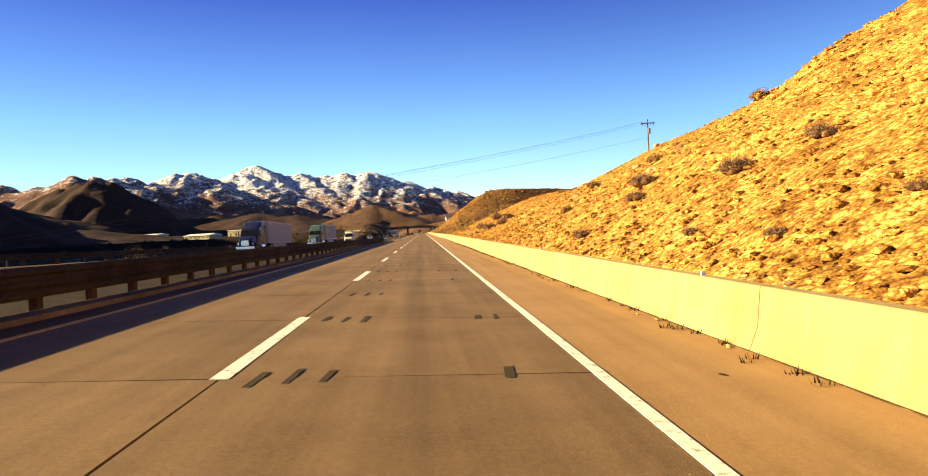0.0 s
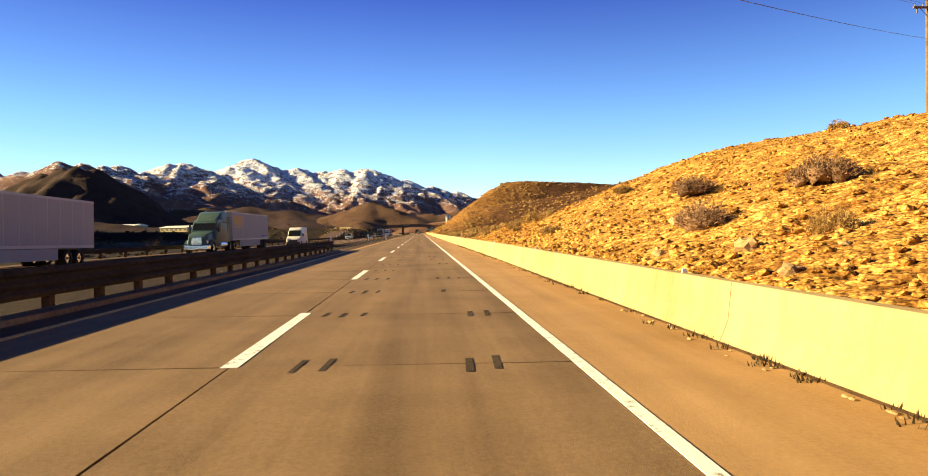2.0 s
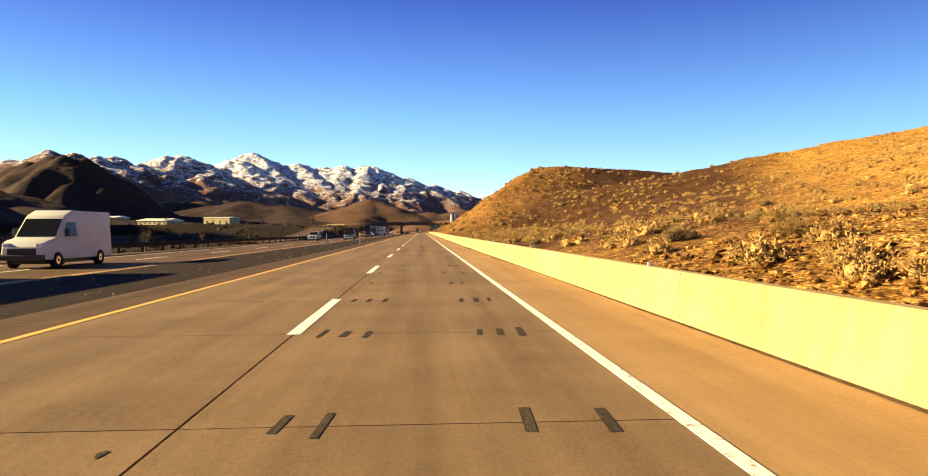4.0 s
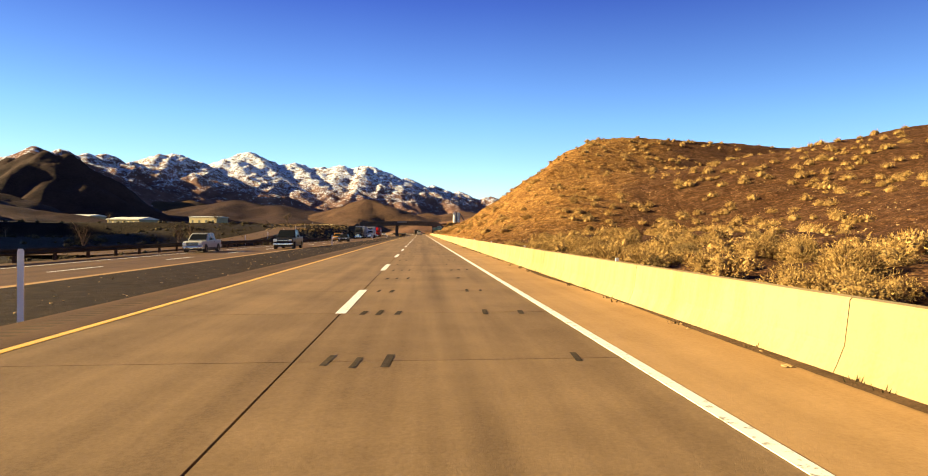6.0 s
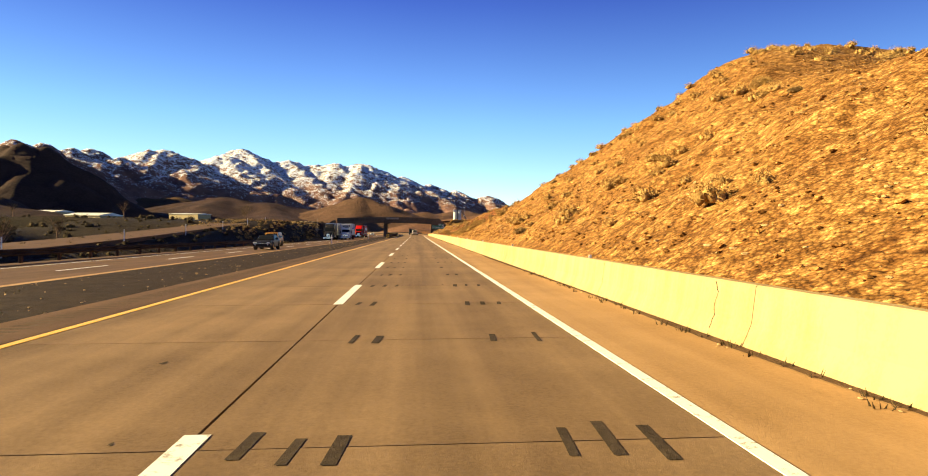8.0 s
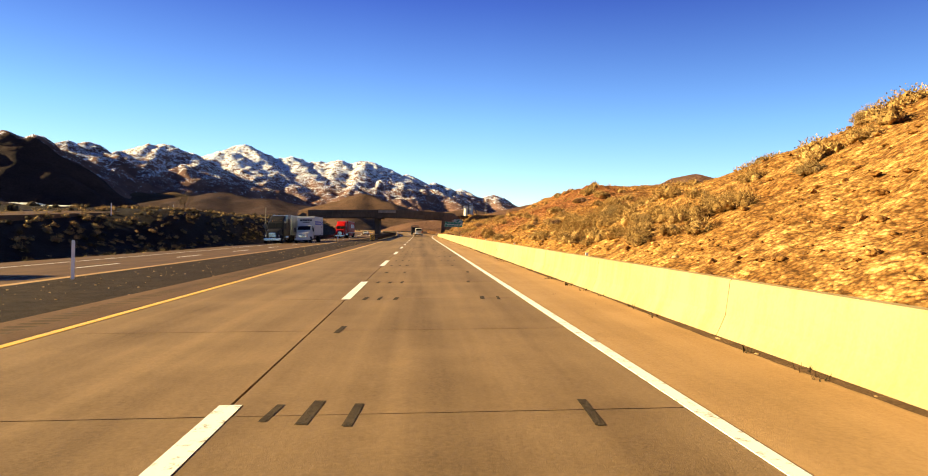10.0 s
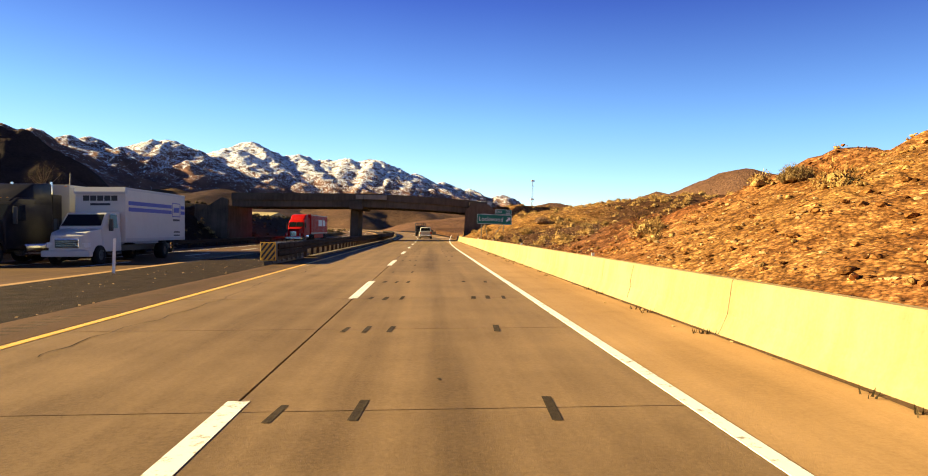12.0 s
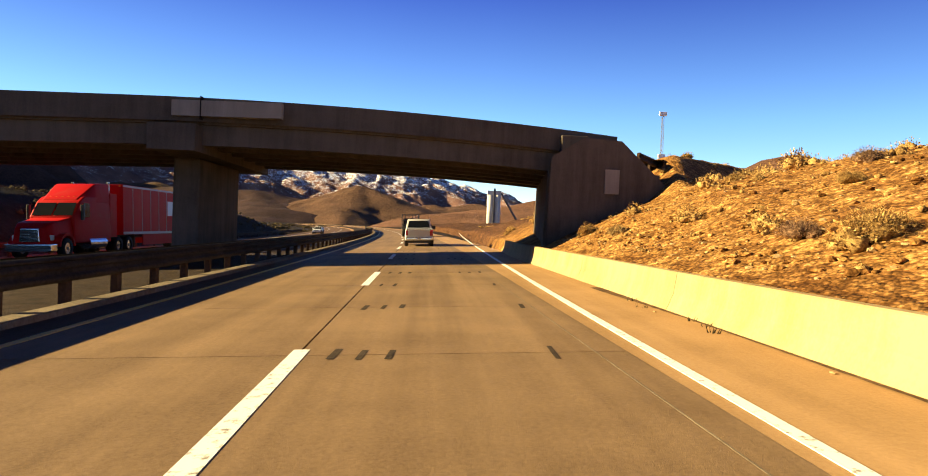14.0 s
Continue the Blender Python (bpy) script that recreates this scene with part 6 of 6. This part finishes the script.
def spread_valley(r, n):
    y = r.uniform(230, 860, n)
    return np.stack([-48 - 230 * r.rand(n), y], -1)


# extra dark brush to darken the lit valley floor in place of shade
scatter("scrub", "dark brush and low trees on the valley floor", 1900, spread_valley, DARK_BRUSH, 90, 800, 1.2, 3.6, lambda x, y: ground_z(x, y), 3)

# bare trees in the valley
def bare_tree(x, y, h, seed):
    r = random.Random(seed)
    o = tagged(new("tree"), "bare winter tree in the shaded valley", "tree", "valley trees")
    z = land(x, y) - 0.2
    part("trunk", rod((0, 0, 0), (0.1, 0, h * 0.45), 0.03 * h, 0.018 * h, 8), WOOD, o)
    bm = bmesh.new()
    tips = []
    for i in range(9):
        a, e = r.uniform(0, 6.283), r.uniform(0.4, 1.2)
        b = Vector((0.05, 0, h * r.uniform(0.25, 0.45)))
        t = b + Vector((math.cos(a) * math.cos(e), math.sin(a) * math.cos(e), math.sin(e))) * h * r.uniform(0.3, 0.5)
        join(bm, rod(b, t, 0.010 * h, 0.004 * h, 5))
        for k in range(7):
            f = b.lerp(t, r.uniform(0.35, 1))
            g = f + Vector((r.uniform(-1, 1), r.uniform(-1, 1), r.uniform(-0.1, 1))).normalized() * h * r.uniform(0.08, 0.2)
            join(bm, rod(f, g, 0.0035 * h, 0.001 * h, 4))
            tips.append(g)
    part("branch", bm, WOOD, o)
    V, F = [], []
    for g in tips:
        for k in range(14):
            p = g + Vector((r.gauss(0, 1), r.gauss(0, 1), r.gauss(0, 1))) * h * 0.05
            d = Vector((r.uniform(-1, 1), r.uniform(-1, 1), r.uniform(-1, 1))) * h * 0.03
            s = d.cross(Vector((0.3, 0.5, 0.8))).normalized() * 0.006 * h
            i = len(V)
            V += [tuple(p - s), tuple(p + s), tuple(p + d)]
            F.append((i, i + 1, i + 2))
    me = bpy.data.meshes.new("crown")
    me.from_pydata(V, [], F)
    part("crown", me, DARK_BRUSH, o, "sparse brown twigs")
    o.location = (x, y, z)
    return o


first = bare_tree(-75, 170, 7, 1)
r3 = random.Random(9)
for i in range(30):
    x, y = -55 - 130 * r3.random(), r3.uniform(90, 560)
    s = r3.uniform(0.6, 1.2)
    copy_thing(first, Matrix.Translation((x, y, land(x, y) - 0.2)) @ Matrix.Rotation(r3.uniform(0, 6.28), 4, "Z")).scale = (s, s, s)

# ---- rocks ----
def rock_mesh(seed, flat=0.7, level=1):
    r = random.Random(seed)
    bm = bmesh.new()
    bmesh.ops.create_icosphere(bm, subdivisions=level, radius=1.0)
    for vtx in bm.verts:
        vtx.co *= r.uniform(0.65, 1.15)
        vtx.co.z *= flat
    return bm


rock_kinds = [mesh_from("boulder", rock_mesh(i)) for i in range(6)]
boulder_kinds = [mesh_from("boulder", rock_mesh(i, 0.75, 2)) for i in range(6)]
for (x, y, s) in ((5.6, 66.5, 0.55), (5.2, 69.0, 0.3), (5.9, 71.5, 0.4), (5.4, 74.5, 0.28), (8.5, 61.5, 0.5), (10.2, 57.5, 0.45), (7.3, 78, 0.35), (12.5, 44, 0.45), (11.6, 46.5, 0.5), (9.2, 52, 0.4), (6.2, 63, 0.3),
                  (14, 40, 0.5), (16.5, 31, 0.6), (12, 28, 0.5), (9, 24, 0.45), (18, 37, 0.6), (7.5, 88, 0.3), (6.5, 93, 0.35), (20, 52, 0.6), (15, 58, 0.4)):
    o = part("boulder", boulder_kinds[int(y) % 6], ROCK)
    s *= 0.6
    o.matrix_basis = Matrix.Translation((x, y, float(hillside(np.array([x]), np.array([y]))[0]) + 0.15 * s)) @ Matrix.Rotation(y, 4, "Z") @ Matrix.Diagonal((s, s * 0.8, s, 1))
    tagged(o, "pale angular boulder lying on the slope", "rock", "slope boulders")


def rubble(name, label, count, seed, mat, where, zf, lo, hi):
    r = np.random.RandomState(seed)
    kinds = [np.array([v.co[:] for v in m.vertices]) for m in rock_kinds]
    faces = np.array([p.vertices[:] for p in rock_kinds[0].polygons])
    P = where(r, count)
    Z = zf(P[:, 0], P[:, 1])
    V, F = [], []
    for i in range(len(P)):
        s = (lo + (hi - lo) * r.rand() ** 3) * (1.0 if P[i, 1] < 140 else 0.85)
        a = r.uniform(0, 6.28)
        c, q = math.cos(a), math.sin(a)
        M = np.array([[c, -q, 0], [q, c, 0], [0, 0, 1]]) @ np.diag([s, s * r.uniform(0.5, 1), s * r.uniform(0.5, 0.9)])
        V.append(kinds[i % 6] @ M.T + np.array([P[i, 0], P[i, 1], Z[i] + 0.22 * s]))
        F.append(faces + len(kinds[0]) * i)
    me = bpy.data.meshes.new(name)
    me.from_pydata(np.concatenate(V).tolist(), [], np.concatenate(F).tolist())
    tagged(part(name, me, mat), label, "rubble", kind="stuff")


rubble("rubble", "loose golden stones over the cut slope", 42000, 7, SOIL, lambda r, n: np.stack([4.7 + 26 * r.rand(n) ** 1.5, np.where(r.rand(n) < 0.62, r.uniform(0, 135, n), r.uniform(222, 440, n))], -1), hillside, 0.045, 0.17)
rubble("rubble", "pale stones scattered on the slope", 1500, 8, ROCK, lambda r, n: np.stack([4.7 + 22 * r.rand(n) ** 1.5, np.where(r.rand(n) < 0.6, r.uniform(0, 120, n), r.uniform(270, 440, n))], -1), hillside, 0.025, 0.12)
rubble("pebbles", "pale pebbles washed over the brown slope", 5000, 11, ROCK, lambda r, n: np.stack([4.6 + 16 * r.rand(n) ** 1.4, r.uniform(325, 445, n)], -1), hillside, 0.03, 0.11)
rubble("pebbles", "pale pebbles over the dark volcanic soil", 6000, 12, ROCK, lambda r, n: np.stack([4.8 + 32 * r.rand(n) ** 1.2, r.uniform(150, 300, n)], -1), hillside, 0.025, 0.12)
rubble("gravel_stones", "loose stones and litter on the gravel median", 1600, 9, ROCK, lambda r, n: np.stack([r.uniform(-11.3, -7.0, n), r.uniform(100, 400, n)], -1), lambda x, y: lie(x, y) - 0.06, 0.015, 0.06)

# ---- lane slabs, laid with open joints ----
slab_bm = block((-1.818, -2.0236, -0.10), (1.818, 2.0236, 0.0))
slab_mesh = mesh_from("slab", slab_bm)
for k in range(-4, 128):
    y = 4.13 + 4.0633 * k
    for x in (-3.83, -0.17):
        o = part("slab", slab_mesh, SLAB, road)
        lay(o, x + float(bend(y)), y, 0)
part("far_lanes", ribbon(-5.66, 1.66, [float(q) for q in np.arange(522, 1000, 6)], -0.004, 0.1, both), SLAB, road)
